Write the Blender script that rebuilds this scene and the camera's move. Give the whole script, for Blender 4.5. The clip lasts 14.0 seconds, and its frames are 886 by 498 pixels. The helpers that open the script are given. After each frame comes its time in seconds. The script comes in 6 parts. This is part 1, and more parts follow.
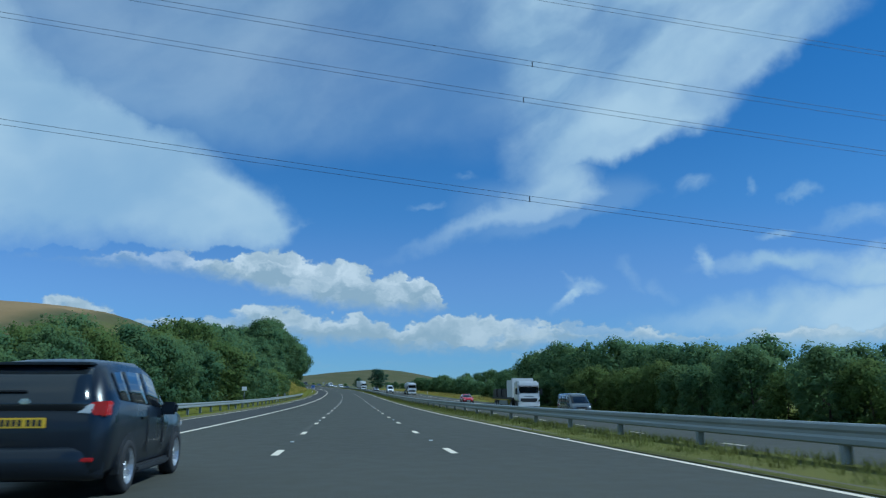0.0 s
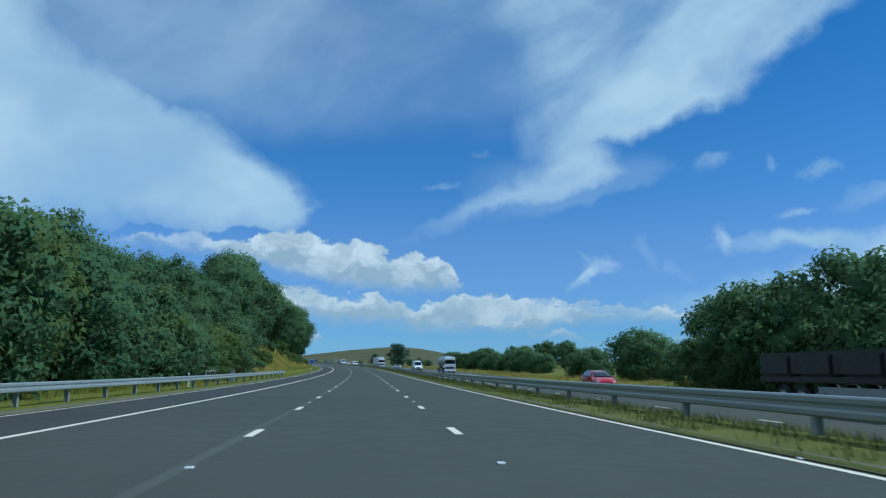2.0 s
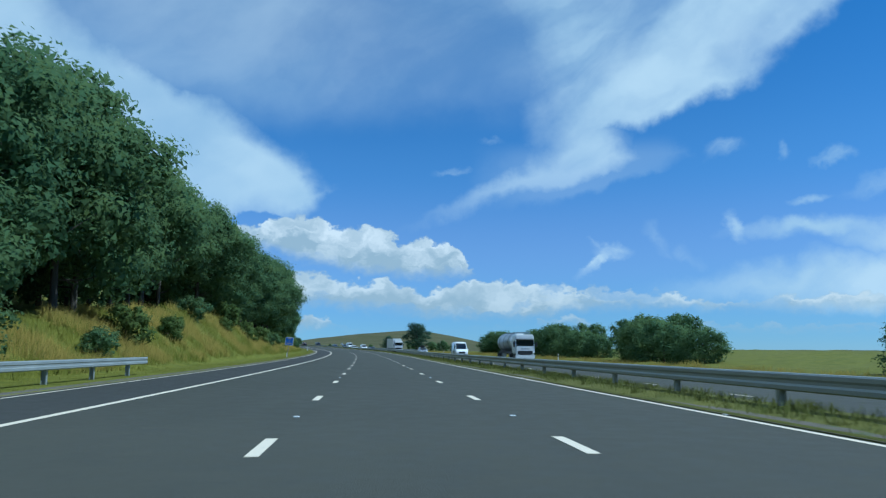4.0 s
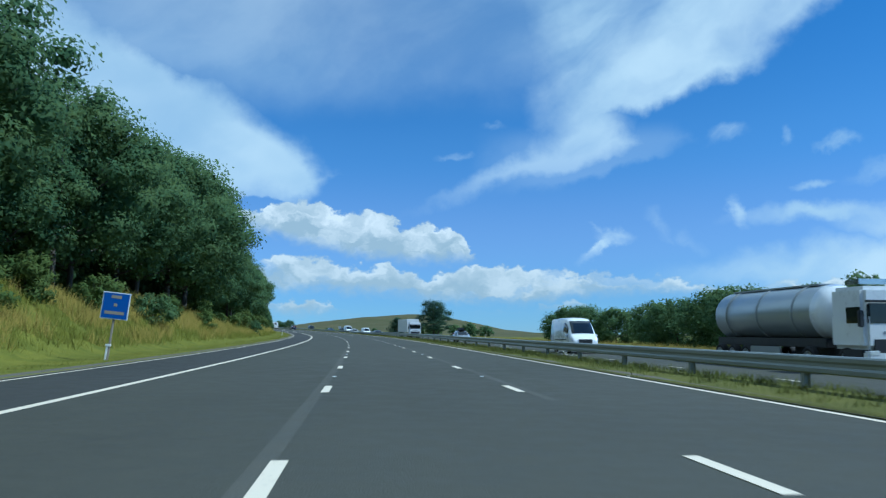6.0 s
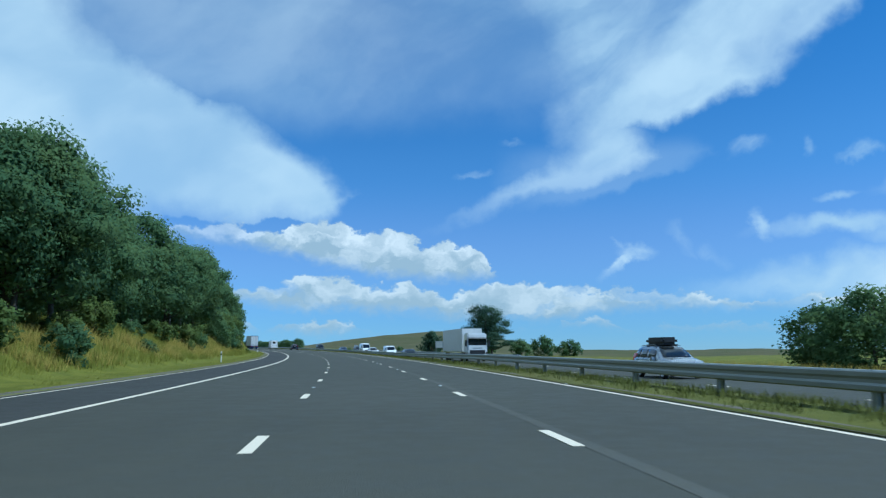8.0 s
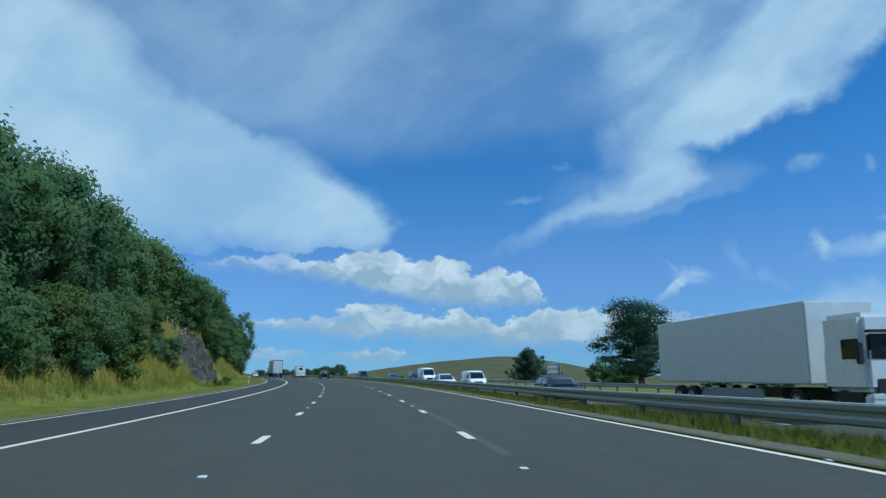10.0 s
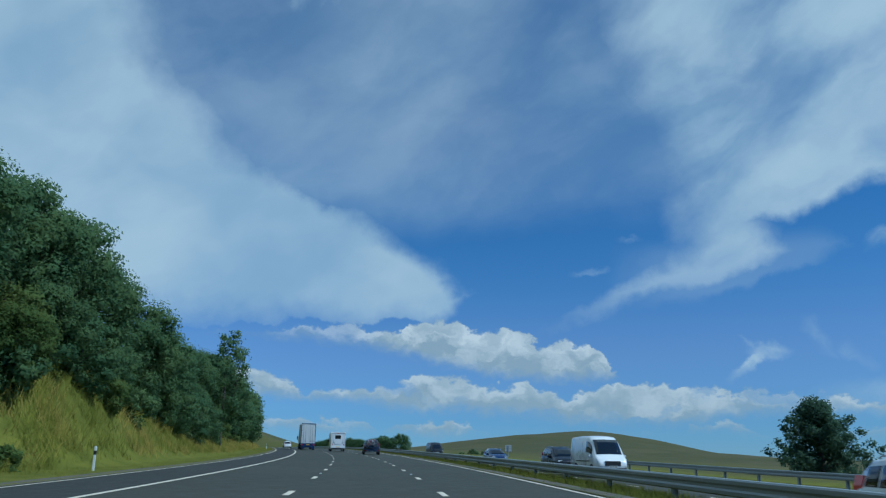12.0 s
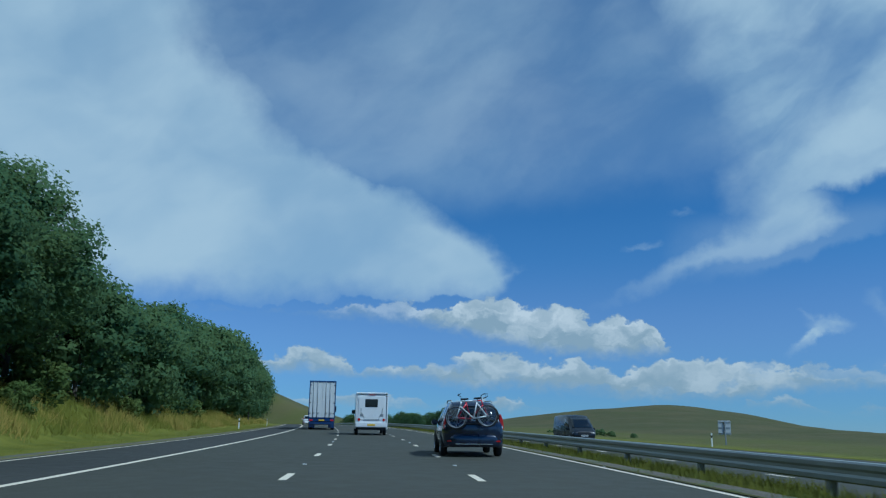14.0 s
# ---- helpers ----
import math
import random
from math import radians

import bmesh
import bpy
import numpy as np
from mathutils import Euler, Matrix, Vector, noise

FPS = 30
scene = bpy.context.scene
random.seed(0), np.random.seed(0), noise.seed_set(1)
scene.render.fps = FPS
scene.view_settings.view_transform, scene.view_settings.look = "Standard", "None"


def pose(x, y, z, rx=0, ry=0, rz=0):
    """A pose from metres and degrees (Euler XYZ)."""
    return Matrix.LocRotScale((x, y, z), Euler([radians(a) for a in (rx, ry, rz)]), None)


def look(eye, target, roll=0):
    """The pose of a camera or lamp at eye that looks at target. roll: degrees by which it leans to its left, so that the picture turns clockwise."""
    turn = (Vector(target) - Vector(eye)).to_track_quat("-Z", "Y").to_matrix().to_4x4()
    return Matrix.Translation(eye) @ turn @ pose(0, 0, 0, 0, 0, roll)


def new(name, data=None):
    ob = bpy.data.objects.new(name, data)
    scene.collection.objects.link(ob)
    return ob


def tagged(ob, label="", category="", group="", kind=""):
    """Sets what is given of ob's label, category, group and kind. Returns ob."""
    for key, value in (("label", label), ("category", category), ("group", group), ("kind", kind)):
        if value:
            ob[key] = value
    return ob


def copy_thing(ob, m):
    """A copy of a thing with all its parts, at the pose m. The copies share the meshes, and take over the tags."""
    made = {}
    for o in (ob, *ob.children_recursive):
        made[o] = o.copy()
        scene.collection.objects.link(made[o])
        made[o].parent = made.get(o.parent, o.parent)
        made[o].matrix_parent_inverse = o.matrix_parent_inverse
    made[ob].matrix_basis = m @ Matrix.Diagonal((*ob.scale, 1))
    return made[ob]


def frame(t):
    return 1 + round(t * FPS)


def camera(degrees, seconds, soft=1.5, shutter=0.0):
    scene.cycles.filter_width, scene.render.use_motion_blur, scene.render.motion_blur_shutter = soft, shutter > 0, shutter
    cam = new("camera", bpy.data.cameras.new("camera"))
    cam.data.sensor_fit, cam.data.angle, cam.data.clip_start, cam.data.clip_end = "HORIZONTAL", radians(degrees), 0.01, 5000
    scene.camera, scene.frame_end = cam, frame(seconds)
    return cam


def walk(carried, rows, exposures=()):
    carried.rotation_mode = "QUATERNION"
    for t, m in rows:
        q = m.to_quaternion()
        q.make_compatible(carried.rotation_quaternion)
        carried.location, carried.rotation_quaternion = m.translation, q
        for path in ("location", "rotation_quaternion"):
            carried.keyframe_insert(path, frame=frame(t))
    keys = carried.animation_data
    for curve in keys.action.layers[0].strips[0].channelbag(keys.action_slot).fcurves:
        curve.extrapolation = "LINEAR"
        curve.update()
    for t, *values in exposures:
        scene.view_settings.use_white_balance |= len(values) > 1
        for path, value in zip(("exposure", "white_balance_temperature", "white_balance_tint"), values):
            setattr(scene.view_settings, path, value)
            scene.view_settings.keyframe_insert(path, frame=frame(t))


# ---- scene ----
cam = camera(61.16, 14.0, soft=1.25, shutter=0.08)

# ---- the road's line: heading (degrees, to the left) and grade (degrees), every 50 m ----
NODES = [-1600, -300] + [-40 + 50 * k for k in range(19)] + [1200, 3200]
HEADING = [9.9, 9.9, 9.9, 9.84, 9.67, 10.08, 10.53, 11.16, 12.93, 15.48, 18.45, 21.0, 24.2, 26.96, 29.21, 30.94, 33.2,
           37.5, 42.5, 47.5, 52.5, 60, 60]
GRADE = [0, -0.3, -0.97, -0.36, -0.05, 0.31, 0.49, 0.69, 0.86, 0.82, 1.14, 1.11, 1.3, 1.33, 1.18, 1.0, 0.75, 0.4, 0.1,
         -0.2, -0.4, -0.3, 0]
STEP = 2.0


def other_drop(s):
    """How far the opposite carriageway lies below this one."""
    return np.interp(s, [0, 120, 270, 365, 430, 490], [-0.52, -0.52, -0.36, -0.62, -0.62, -0.5])


def rail_drop(s):
    return np.interp(s, [300, 345], [0.0, -0.17])


GS = np.arange(-1600, 3200, STEP)


def softened(values):
    v = np.interp(GS, NODES, values)
    return np.convolve(np.pad(v, 12, mode="edge"), np.ones(25) / 25, "valid")


GT = np.radians(softened(HEADING))
GG = np.radians(softened(GRADE))


def summed(d):
    v = np.concatenate([[0], np.cumsum((d[1:] + d[:-1]) / 2 * STEP)])
    return v - np.interp(0, GS, v)


GX, GY, GZ = summed(-np.sin(GT)), summed(np.cos(GT)), summed(np.tan(GG))
FAR_TURN = radians(22)


def road_xyz(s, u, h=0.0):
    """Arrays of world points from the way along the road, to its right, and above it."""
    s, u = np.broadcast_arrays(np.asarray(s, float), np.asarray(u, float))
    th = np.interp(s, GS, GT)
    near = np.clip(u, -70, 70)
    far = u - near
    x = np.interp(s, GS, GX) + near * np.cos(th) + far * math.cos(FAR_TURN)
    y = np.interp(s, GS, GY) + near * np.sin(th) + far * math.sin(FAR_TURN)
    return np.stack([x, y, np.interp(s, GS, GZ) + h], -1)


def rp(s, u, h=0.0):
    return Vector(road_xyz(s, u, h).tolist())


def rm(s, u, h=0.0, turn=0.0):
    """A pose on the road: y along it, x to its right."""
    th, g = float(np.interp(s, GS, GT)), float(np.interp(s, GS, GG))
    return Matrix.Translation(rp(s, u, h)) @ Euler((0, 0, th + radians(turn))).to_matrix().to_4x4() @ Euler((g * math.cos(radians(turn)), 0, 0)).to_matrix().to_4x4()


# ---- the camera's way: seconds, metres along the road, metres to the right of its middle lane, yaw, pitch, roll ----
ROWS = (
    (0.0, -15.97, -0.33, 2.96, 10.75, 0.15),
    (0.5, 0.32, -0.04, 3.16, 10.38, 0.20),
    (1.0, 16.88, 0.14, 3.37, 9.97, 0.28),
    (1.5, 33.25, 0.27, 3.81, 9.56, 0.18),
    (2.0, 49.40, 0.23, 4.18, 9.20, 0.16),
    (2.5, 65.79, 0.10, 4.54, 8.92, 0.16),
    (3.0, 83.11, -0.14, 4.71, 8.84, 0.01),
    (3.5, 100.51, -0.38, 4.81, 8.58, -0.10),
    (4.0, 117.68, -0.58, 4.89, 8.12, -0.15),
    (4.5, 134.60, -0.74, 4.95, 7.62, -0.16),
    (5.0, 151.24, -0.89, 4.99, 7.18, -0.17),
    (5.5, 167.55, -1.02, 5.00, 6.95, -0.22),
    (6.0, 183.79, -1.11, 5.03, 6.98, -0.24),
    (6.5, 200.88, -1.00, 5.26, 7.07, 0.07),
    (7.0, 218.39, -0.90, 5.55, 7.32, 0.26),
    (7.5, 235.52, -0.78, 5.93, 7.80, 0.27),
    (8.0, 252.46, -0.60, 6.71, 8.37, 0.52),
    (8.5, 269.34, -0.41, 7.64, 8.81, 0.78),
    (9.0, 286.19, -0.25, 8.62, 9.19, 0.92),
    (9.5, 302.97, -0.11, 9.65, 9.69, 0.94),
    (10.0, 319.68, 0.01, 10.69, 10.45, 0.84),
    (10.5, 336.30, 0.09, 11.72, 11.63, 0.61),
    (11.0, 352.96, 0.16, 12.80, 13.24, 0.32),
    (11.5, 370.00, 0.23, 14.13, 14.83, 0.05),
    (12.0, 386.77, 0.22, 15.47, 15.92, -0.61),
    (12.5, 403.24, 0.06, 16.70, 15.99, -0.85),
    (13.0, 419.90, -0.12, 17.71, 15.45, -0.97),
    (13.5, 436.83, -0.19, 18.58, 14.68, -0.88),
    (14.0, 453.48, -0.12, 19.38, 14.13, -0.64),
)
EYE = 1.098
walk(cam, [(t, pose(*rp(s, u, EYE), 90 + pitch, roll, yaw)) for t, s, u, yaw, pitch, roll in ROWS],
     exposures=((0.0, -0.16, 4650, -6), (3.0, 0.0, 4650, -6), (6.5, 0.17, 4650, -6), (8.5, 0.12, 4650, -6), (10.2, -0.06, 4650, -6), (11.0, -0.06, 4650, -6), (12.3, -0.38, 4650, -6), (14.0, -0.34, 4650, -6)))

# ---- sky, clouds and sun ----
SUN_SIDE, SUN_UP = 97, 50          # degrees to the right of +y, degrees above the horizon
sun = new("sun", bpy.data.lights.new("sun", "SUN"))
sun.data.energy, sun.data.angle, sun.data.color = 4.5, radians(0.5), (1.0, 0.91, 0.78)
sun.matrix_world = look(Vector((math.sin(radians(SUN_SIDE)) * math.cos(radians(SUN_UP)), math.cos(radians(SUN_SIDE)) * math.cos(radians(SUN_UP)), math.sin(radians(SUN_UP)))) * 100, (0, 0, 0))


class Nodes:
    """Short hand for node trees."""

    def __init__(self, tree):
        self.tree = tree
        tree.nodes.clear()

    def add(self, kind, **sets):
        n = self.tree.nodes.new(kind)
        for k, v in sets.items():
            setattr(n, k, v)
        return n

    def put(self, socket, value):
        if isinstance(value, bpy.types.NodeSocket):
            self.tree.links.new(value, socket)
        else:
            socket.default_value = value

    def m(self, op, a, b=None, c=None, clamp=False):
        n = self.add("ShaderNodeMath", operation=op, use_clamp=clamp)
        for i, v in enumerate((a, b, c)):
            if v is not None:
                self.put(n.inputs[i], v)
        return n.outputs[0]

    def ramp(self, v, lo, hi, a=0.0, b=1.0):
        n = self.add("ShaderNodeMapRange", interpolation_type="SMOOTHSTEP")
        for i, q in enumerate((v, lo, hi, a, b)):
            self.put(n.inputs[i], q)
        return n.outputs[0]

    def xyz(self, x, y, z=0.0):
        n = self.add("ShaderNodeCombineXYZ")
        for i, q in enumerate((x, y, z)):
            self.put(n.inputs[i], q)
        return n.outputs[0]

    def noise(self, vec, scale, detail=4.0, rough=0.55, warp=0.0, out="Fac"):
        n = self.add("ShaderNodeTexNoise")
        if vec is not None:
            self.put(n.inputs["Vector"], vec)
        n.inputs["Scale"].default_value, n.inputs["Detail"].default_value = scale, detail
        n.inputs["Roughness"].default_value, n.inputs["Distortion"].default_value = rough, warp
        return n.outputs[out]

    def mix(self, f, a, b, blend="MIX"):
        n = self.add("ShaderNodeMix", data_type="RGBA", blend_type=blend)
        self.put(n.inputs[0], f)
        self.put(n.inputs[6], a if not isinstance(a, tuple) else (*a[:3], 1))
        self.put(n.inputs[7], b if not isinstance(b, tuple) else (*b[:3], 1))
        return n.outputs[2]


world = bpy.data.worlds.new("sky")
scene.world = world
world.use_nodes = True
N = Nodes(world.node_tree)
sky = N.add("ShaderNodeTexSky", sky_type="NISHITA", sun_disc=False, sun_elevation=radians(SUN_UP), sun_rotation=radians(SUN_SIDE),
            altitude=200.0, air_density=1.0, dust_density=0.0, ozone_density=3.0)
split = N.add("ShaderNodeSeparateXYZ")
N.put(split.inputs[0], N.add("ShaderNodeTexCoord").outputs["Generated"])
side = N.m("MULTIPLY", N.m("ARCTAN2", split.outputs[0], split.outputs[1]), 57.2958)     # degrees to the right
rise = N.m("MULTIPLY", N.m("ARCSINE", split.outputs[2]), 57.2958)                      # degrees up


def warped(scale, amount, seed, stretch=1.0):
    """The sky's two coordinates, pushed about by a noise."""
    where = N.xyz(side, N.m("MULTIPLY", rise, stretch), seed)
    n = N.add("ShaderNodeSeparateXYZ")
    N.put(n.inputs[0], N.noise(where, scale, 5.0, 0.55, 0.0, "Color"))
    return (N.m("MULTIPLY_ADD", N.m("SUBTRACT", n.outputs[0], 0.5), amount, side), N.m("MULTIPLY_ADD", N.m("SUBTRACT", n.outputs[1], 0.5), amount, rise))


def oval(p, x, y, rx, ry, turn=0.0):
    """1 in the middle of an ellipse, 0 on its edge."""
    c, s = math.cos(radians(turn)), math.sin(radians(turn))
    a = N.m("MULTIPLY_ADD", p[0], c / rx, N.m("MULTIPLY_ADD", p[1], s / rx, -(x * c + y * s) / rx))
    b = N.m("MULTIPLY_ADD", p[0], -s / ry, N.m("MULTIPLY_ADD", p[1], c / ry, (x * s - y * c) / ry))
    return N.m("SUBTRACT", 1.0, N.m("SQRT", N.m("ADD", N.m("MULTIPLY", a, a), N.m("MULTIPLY", b, b))))


def union(values):
    v = values[0]
    for w in values[1:]:
        v = N.m("MAXIMUM", v, w)
    return v


fine = warped(0.24, 4.2, 11.0)
broad = warped(0.11, 5.0, 3.0)
puff = warped(0.50, 2.5, 23.0, 1.4)
curl = warped(1.3, 0.95, 29.0, 1.3)
puff = tuple(N.m("ADD", p_, N.m("SUBTRACT", c_, o_)) for p_, c_, o_ in zip(puff, curl, (side, rise)))


def curve(v, xs, ys):
    """A broken line through (xs, ys)."""
    total = ys[0]
    for x0, x1, y0, y1 in zip(xs[:-1], xs[1:], ys[:-1], ys[1:]):
        n = N.add("ShaderNodeMapRange")
        for i, q in enumerate((v, x0, x1, 0.0, y1 - y0)):
            N.put(n.inputs[i], q)
        total = N.m("ADD", n.outputs[0], total)
    return total


def combed(p, turn, length, seed, scale=0.16, detail=4.0):
    """A noise drawn out into fibres that lie at an angle."""
    c, s = math.cos(radians(turn)), math.sin(radians(turn))
    along = N.m("MULTIPLY_ADD", p[0], c / length, N.m("MULTIPLY", p[1], s / length))
    across = N.m("MULTIPLY_ADD", p[0], -s, N.m("MULTIPLY", p[1], c))
    return N.noise(N.xyz(along, across, seed), scale, detail, 0.5, 0.2)


def times(*values):
    v = values[0]
    for w in values[1:]:
        v = N.m("MULTIPLY", v, w)
    return v


fibre = combed(broad, 26.0, 2.4, 77.0, 0.20, 5.0)
streak = combed(fine, 12.0, 2.2, 5.0, 0.12, 5.0)
shred = combed(fine, 18.0, 2.0, 45.0, 0.75, 4.0)
mottle = N.noise(N.xyz(broad[0], N.m("MULTIPLY", broad[1], 1.5), 9.0), 0.07, 3.0, 0.5, 0.2)
# the great veil to the left, with its tip: its right-hand edge, by height
edge_l = curve(fine[1], [8.8, 9.8, 10.8, 12.5, 13.6, 15.2, 17.0, 18.6, 19.6, 21.6, 25.0, 28.5, 33.0, 42.0], [-46, -27, -16.6, -13.5, -15.0, -16.9, -19.2, -21.8, -25.0, -28.6, -32.0, -36.0, -38.5, -44.0])
veil_l = N.ramp(N.m("SUBTRACT", edge_l, fine[0]), -1.4, N.ramp(rise, 12.0, 24.0, 1.8, 7.0))
veil_l = times(veil_l, N.ramp(N.m("MULTIPLY_ADD", fibre, 0.25, N.m("MULTIPLY", mottle, 0.75)), 0.32, 0.62, 0.80, 1.0), N.ramp(fine[1], 8.6, 12.4, 0.0, 1.0))
# the veil to the right, between two edges, and its tail
left_r = curve(fine[1], [9.3, 10.8, 12.2, 13.6, 15.8, 18.6, 20.4, 23.0, 27.0, 31.0], [-8.4, -5.4, -2.6, -0.4, 1.6, 0.8, -1.0, -3.0, -4.0, -7.0])
right_r = curve(fine[1], [9.2, 10.4, 12.0, 13.7, 14.8, 15.6, 16.2, 17.5, 19.6, 21.3, 23.7, 30.0], [-8.0, -2.4, 2.8, 9.2, 10.8, 9.6, 9.4, 13.4, 18.6, 21.6, 26.6, 36.0])
veil_r = N.m("MULTIPLY", N.ramp(N.m("SUBTRACT", right_r, fine[0]), -0.9, N.ramp(rise, 11.0, 18.0, 4.6, 3.2)), N.ramp(N.m("SUBTRACT", fine[0], left_r), -0.6, N.ramp(rise, 11.0, 24.0, 2.2, 9.5)))
veil_r = times(veil_r, N.ramp(N.m("MULTIPLY_ADD", fibre, 0.5, N.m("MULTIPLY", streak, 0.5)), 0.34, 0.62, 0.40, 1.0), N.ramp(rise, 9.5, 17.0, 0.28, 1.0))
# a fainter fringe under the tail
fringe = times(N.ramp(N.m("SUBTRACT", N.m("ADD", right_r, 3.2), fine[0]), -0.6, 2.4), N.ramp(rise, 10.4, 12.6), N.ramp(rise, 16.4, 14.6), N.ramp(fine[0], -3.0, 2.0, 0.0, 0.20))
# a thin veil high up, between them
thin = N.m("MULTIPLY", N.ramp(N.m("MULTIPLY_ADD", fine[0], -0.06, broad[1]), 16.8, 22.5), N.ramp(N.m("MULTIPLY_ADD", fibre, 0.45, N.m("MULTIPLY", streak, 0.55)), 0.32, 0.66, 0.22, 0.50))
thin = N.m("ADD", thin, N.m("MULTIPLY", N.ramp(broad[1], 21.0, 29.0), N.ramp(N.m("ABSOLUTE", N.m("ADD", side, 20.0)), 14.0, 4.0, 0.0, 0.14)))
thin = N.m("MULTIPLY", thin, N.ramp(N.m("SUBTRACT", right_r, fine[0]), -0.8, 2.0))
# wisps and thin banks
wisp = union([N.ramp(oval(curl, 6.8, 7.0, 2.5, 0.55, 36.0), 0.0, 0.7), N.ramp(oval(curl, 8.0, 7.75, 1.8, 0.85, -4.0), 0.0, 0.8), N.ramp(oval(curl, 6.9, 8.2, 1.2, 0.36, -38.0), 0.0, 0.9, 0.0, 0.7),
              N.ramp(oval(fine, 11.2, 8.5, 1.9, 0.7, -58.0), 0.0, 1.2, 0.0, 0.42), N.ramp(oval(fine, 13.2, 7.5, 2.0, 0.8, -25.0), 0.0, 1.2, 0.0, 0.35),
              N.ramp(oval(fine, 16.2, 14.8, 1.7, 0.85, 10.0), 0.0, 1.0, 0.0, 0.62), N.ramp(oval(fine, 19.8, 14.0, 0.6, 0.7), 0.0, 1.0, 0.0, 0.4), N.ramp(oval(fine, 23.0, 13.6, 1.8, 0.6, -16.0), 0.0, 1.0, 0.0, 0.7),
              N.ramp(oval(fine, 22.1, 10.9, 1.6, 0.55, 5.0), 0.0, 0.9, 0.0, 0.7), N.ramp(oval(fine, 27.5, 11.4, 4.5, 0.9, 4.0), 0.0, 1.0, 0.0, 0.6), N.ramp(oval(curl, -4.1, 14.0, 1.9, 0.40, 6.0), 0.0, 1.0, 0.0, 0.36),
              N.ramp(oval(curl, -1.0, 16.3, 1.5, 0.45, 0.0), 0.0, 1.0, 0.0, 0.25)])
bank = union([N.ramp(oval(curl, 16.7, 9.2, 0.8, 1.6, 24.0), 0.0, 1.0, 0.0, 0.8), N.ramp(oval(fine, 22.0, 8.8, 7.2, 1.15, -1.0), 0.0, 0.9), N.ramp(oval(fine, 29.0, 8.0, 7.0, 2.0), 0.0, 0.7), N.ramp(oval(fine, 26.5, 5.3, 18.0, 2.5, 3.0), 0.0, 0.7)])
bank = N.m("MULTIPLY", bank, N.ramp(oval(fine, 18.9, 7.35, 3.3, 0.62, -3.0), 0.0, 0.8, 1.0, 0.25))
plume = union([N.ramp(oval(fine, -25.5, 31.0, 7.5, 3.0, -28.0), 0.0, 1.3, 0.0, 0.8), N.ramp(oval(fine, -20.0, 30.6, 1.4, 3.0, -14.0), 0.0, 1.1, 0.0, 0.7), N.ramp(oval(fine, -27.0, 34.0, 7.5, 3.0, -25.0), 0.0, 0.9, 0.0, 0.9), N.ramp(oval(fine, -16.2, 33.4, 1.4, 2.0), 0.0, 1.1, 0.0, 0.6)])
wisp = union([N.m("MULTIPLY", wisp, N.ramp(shred, 0.34, 0.66, 0.30, 0.85)), N.m("MULTIPLY", bank, N.ramp(N.m("MULTIPLY_ADD", shred, 0.4, N.m("MULTIPLY", fibre, 0.6)), 0.34, 0.58, 0.70, 0.95)), N.m("MULTIPLY", plume, N.ramp(N.m("MULTIPLY_ADD", shred, 0.4, N.m("MULTIPLY", fibre, 0.6)), 0.34, 0.60, 0.35, 0.9))])


def heaped(xs, tops, feet, p, soft=0.30):
    """How far a place lies inside a heaped cloud between a lumpy top and a flatter foot, and how high up in it."""
    top, foot = curve(p[0], xs, tops), curve(p[0], xs, feet)
    up = N.m("DIVIDE", N.m("SUBTRACT", p[1], foot), N.m("MAXIMUM", N.m("SUBTRACT", top, foot), 0.2))
    inside = N.m("MULTIPLY", N.ramp(N.m("SUBTRACT", top, p[1]), -0.10, soft), N.ramp(N.m("SUBTRACT", N.m("MULTIPLY_ADD", p[1], 0.4, N.m("MULTIPLY", curl[1], 0.6)), foot), -0.4, 0.9))
    return inside, up


heap, heap_up = heaped([-30, -27, -24.6, -22.6, -21, -19, -17.6, -15.5, -13.6, -11.5, -9.4, -8.2, -6.2, -4.4, -3.4, -2.6, -2.0],
                       [9.0, 9.7, 9.8, 10.3, 9.4, 9.4, 10.2, 10.7, 9.7, 9.6, 9.8, 8.8, 8.9, 8.6, 7.6, 6.8, 6.0],
                       [9.0, 8.8, 8.6, 8.5, 8.3, 8.0, 7.7, 7.1, 6.8, 6.3, 6.1, 6.0, 5.9, 5.9, 6.0, 6.2, 6.4], puff)
heap_dim = N.m("MULTIPLY", heap, N.ramp(side, -24.0, -19.0, 0.55, 1.0))
row, row_up = heaped([-44, -40, -36, -33, -31, -29, -26.8, -26, -24, -20.4, -18.9, -17.1, -14.4, -12.9, -8.9, -6.6, -5.2, -2.5, 1.3, 5, 8.6, 11, 12.2, 16, 20, 30],
                     [5.2, 6.0, 6.2, 5.6, 6.4, 6.5, 5.6, 5.0, 5.4, 5.4, 5.7, 6.6, 6.1, 5.5, 5.8, 4.7, 5.4, 5.7, 5.6, 5.0, 5.0, 4.7, 4.3, 4.0, 4.2, 3.8],
                     [4.4, 4.6, 4.6, 4.6, 4.6, 4.5, 4.4, 4.4, 4.4, 4.2, 3.8, 3.5, 3.8, 3.5, 3.3, 3.1, 2.9, 2.8, 2.6, 3.4, 3.5, 3.5, 3.4, 3.3, 3.2, 3.0], puff)
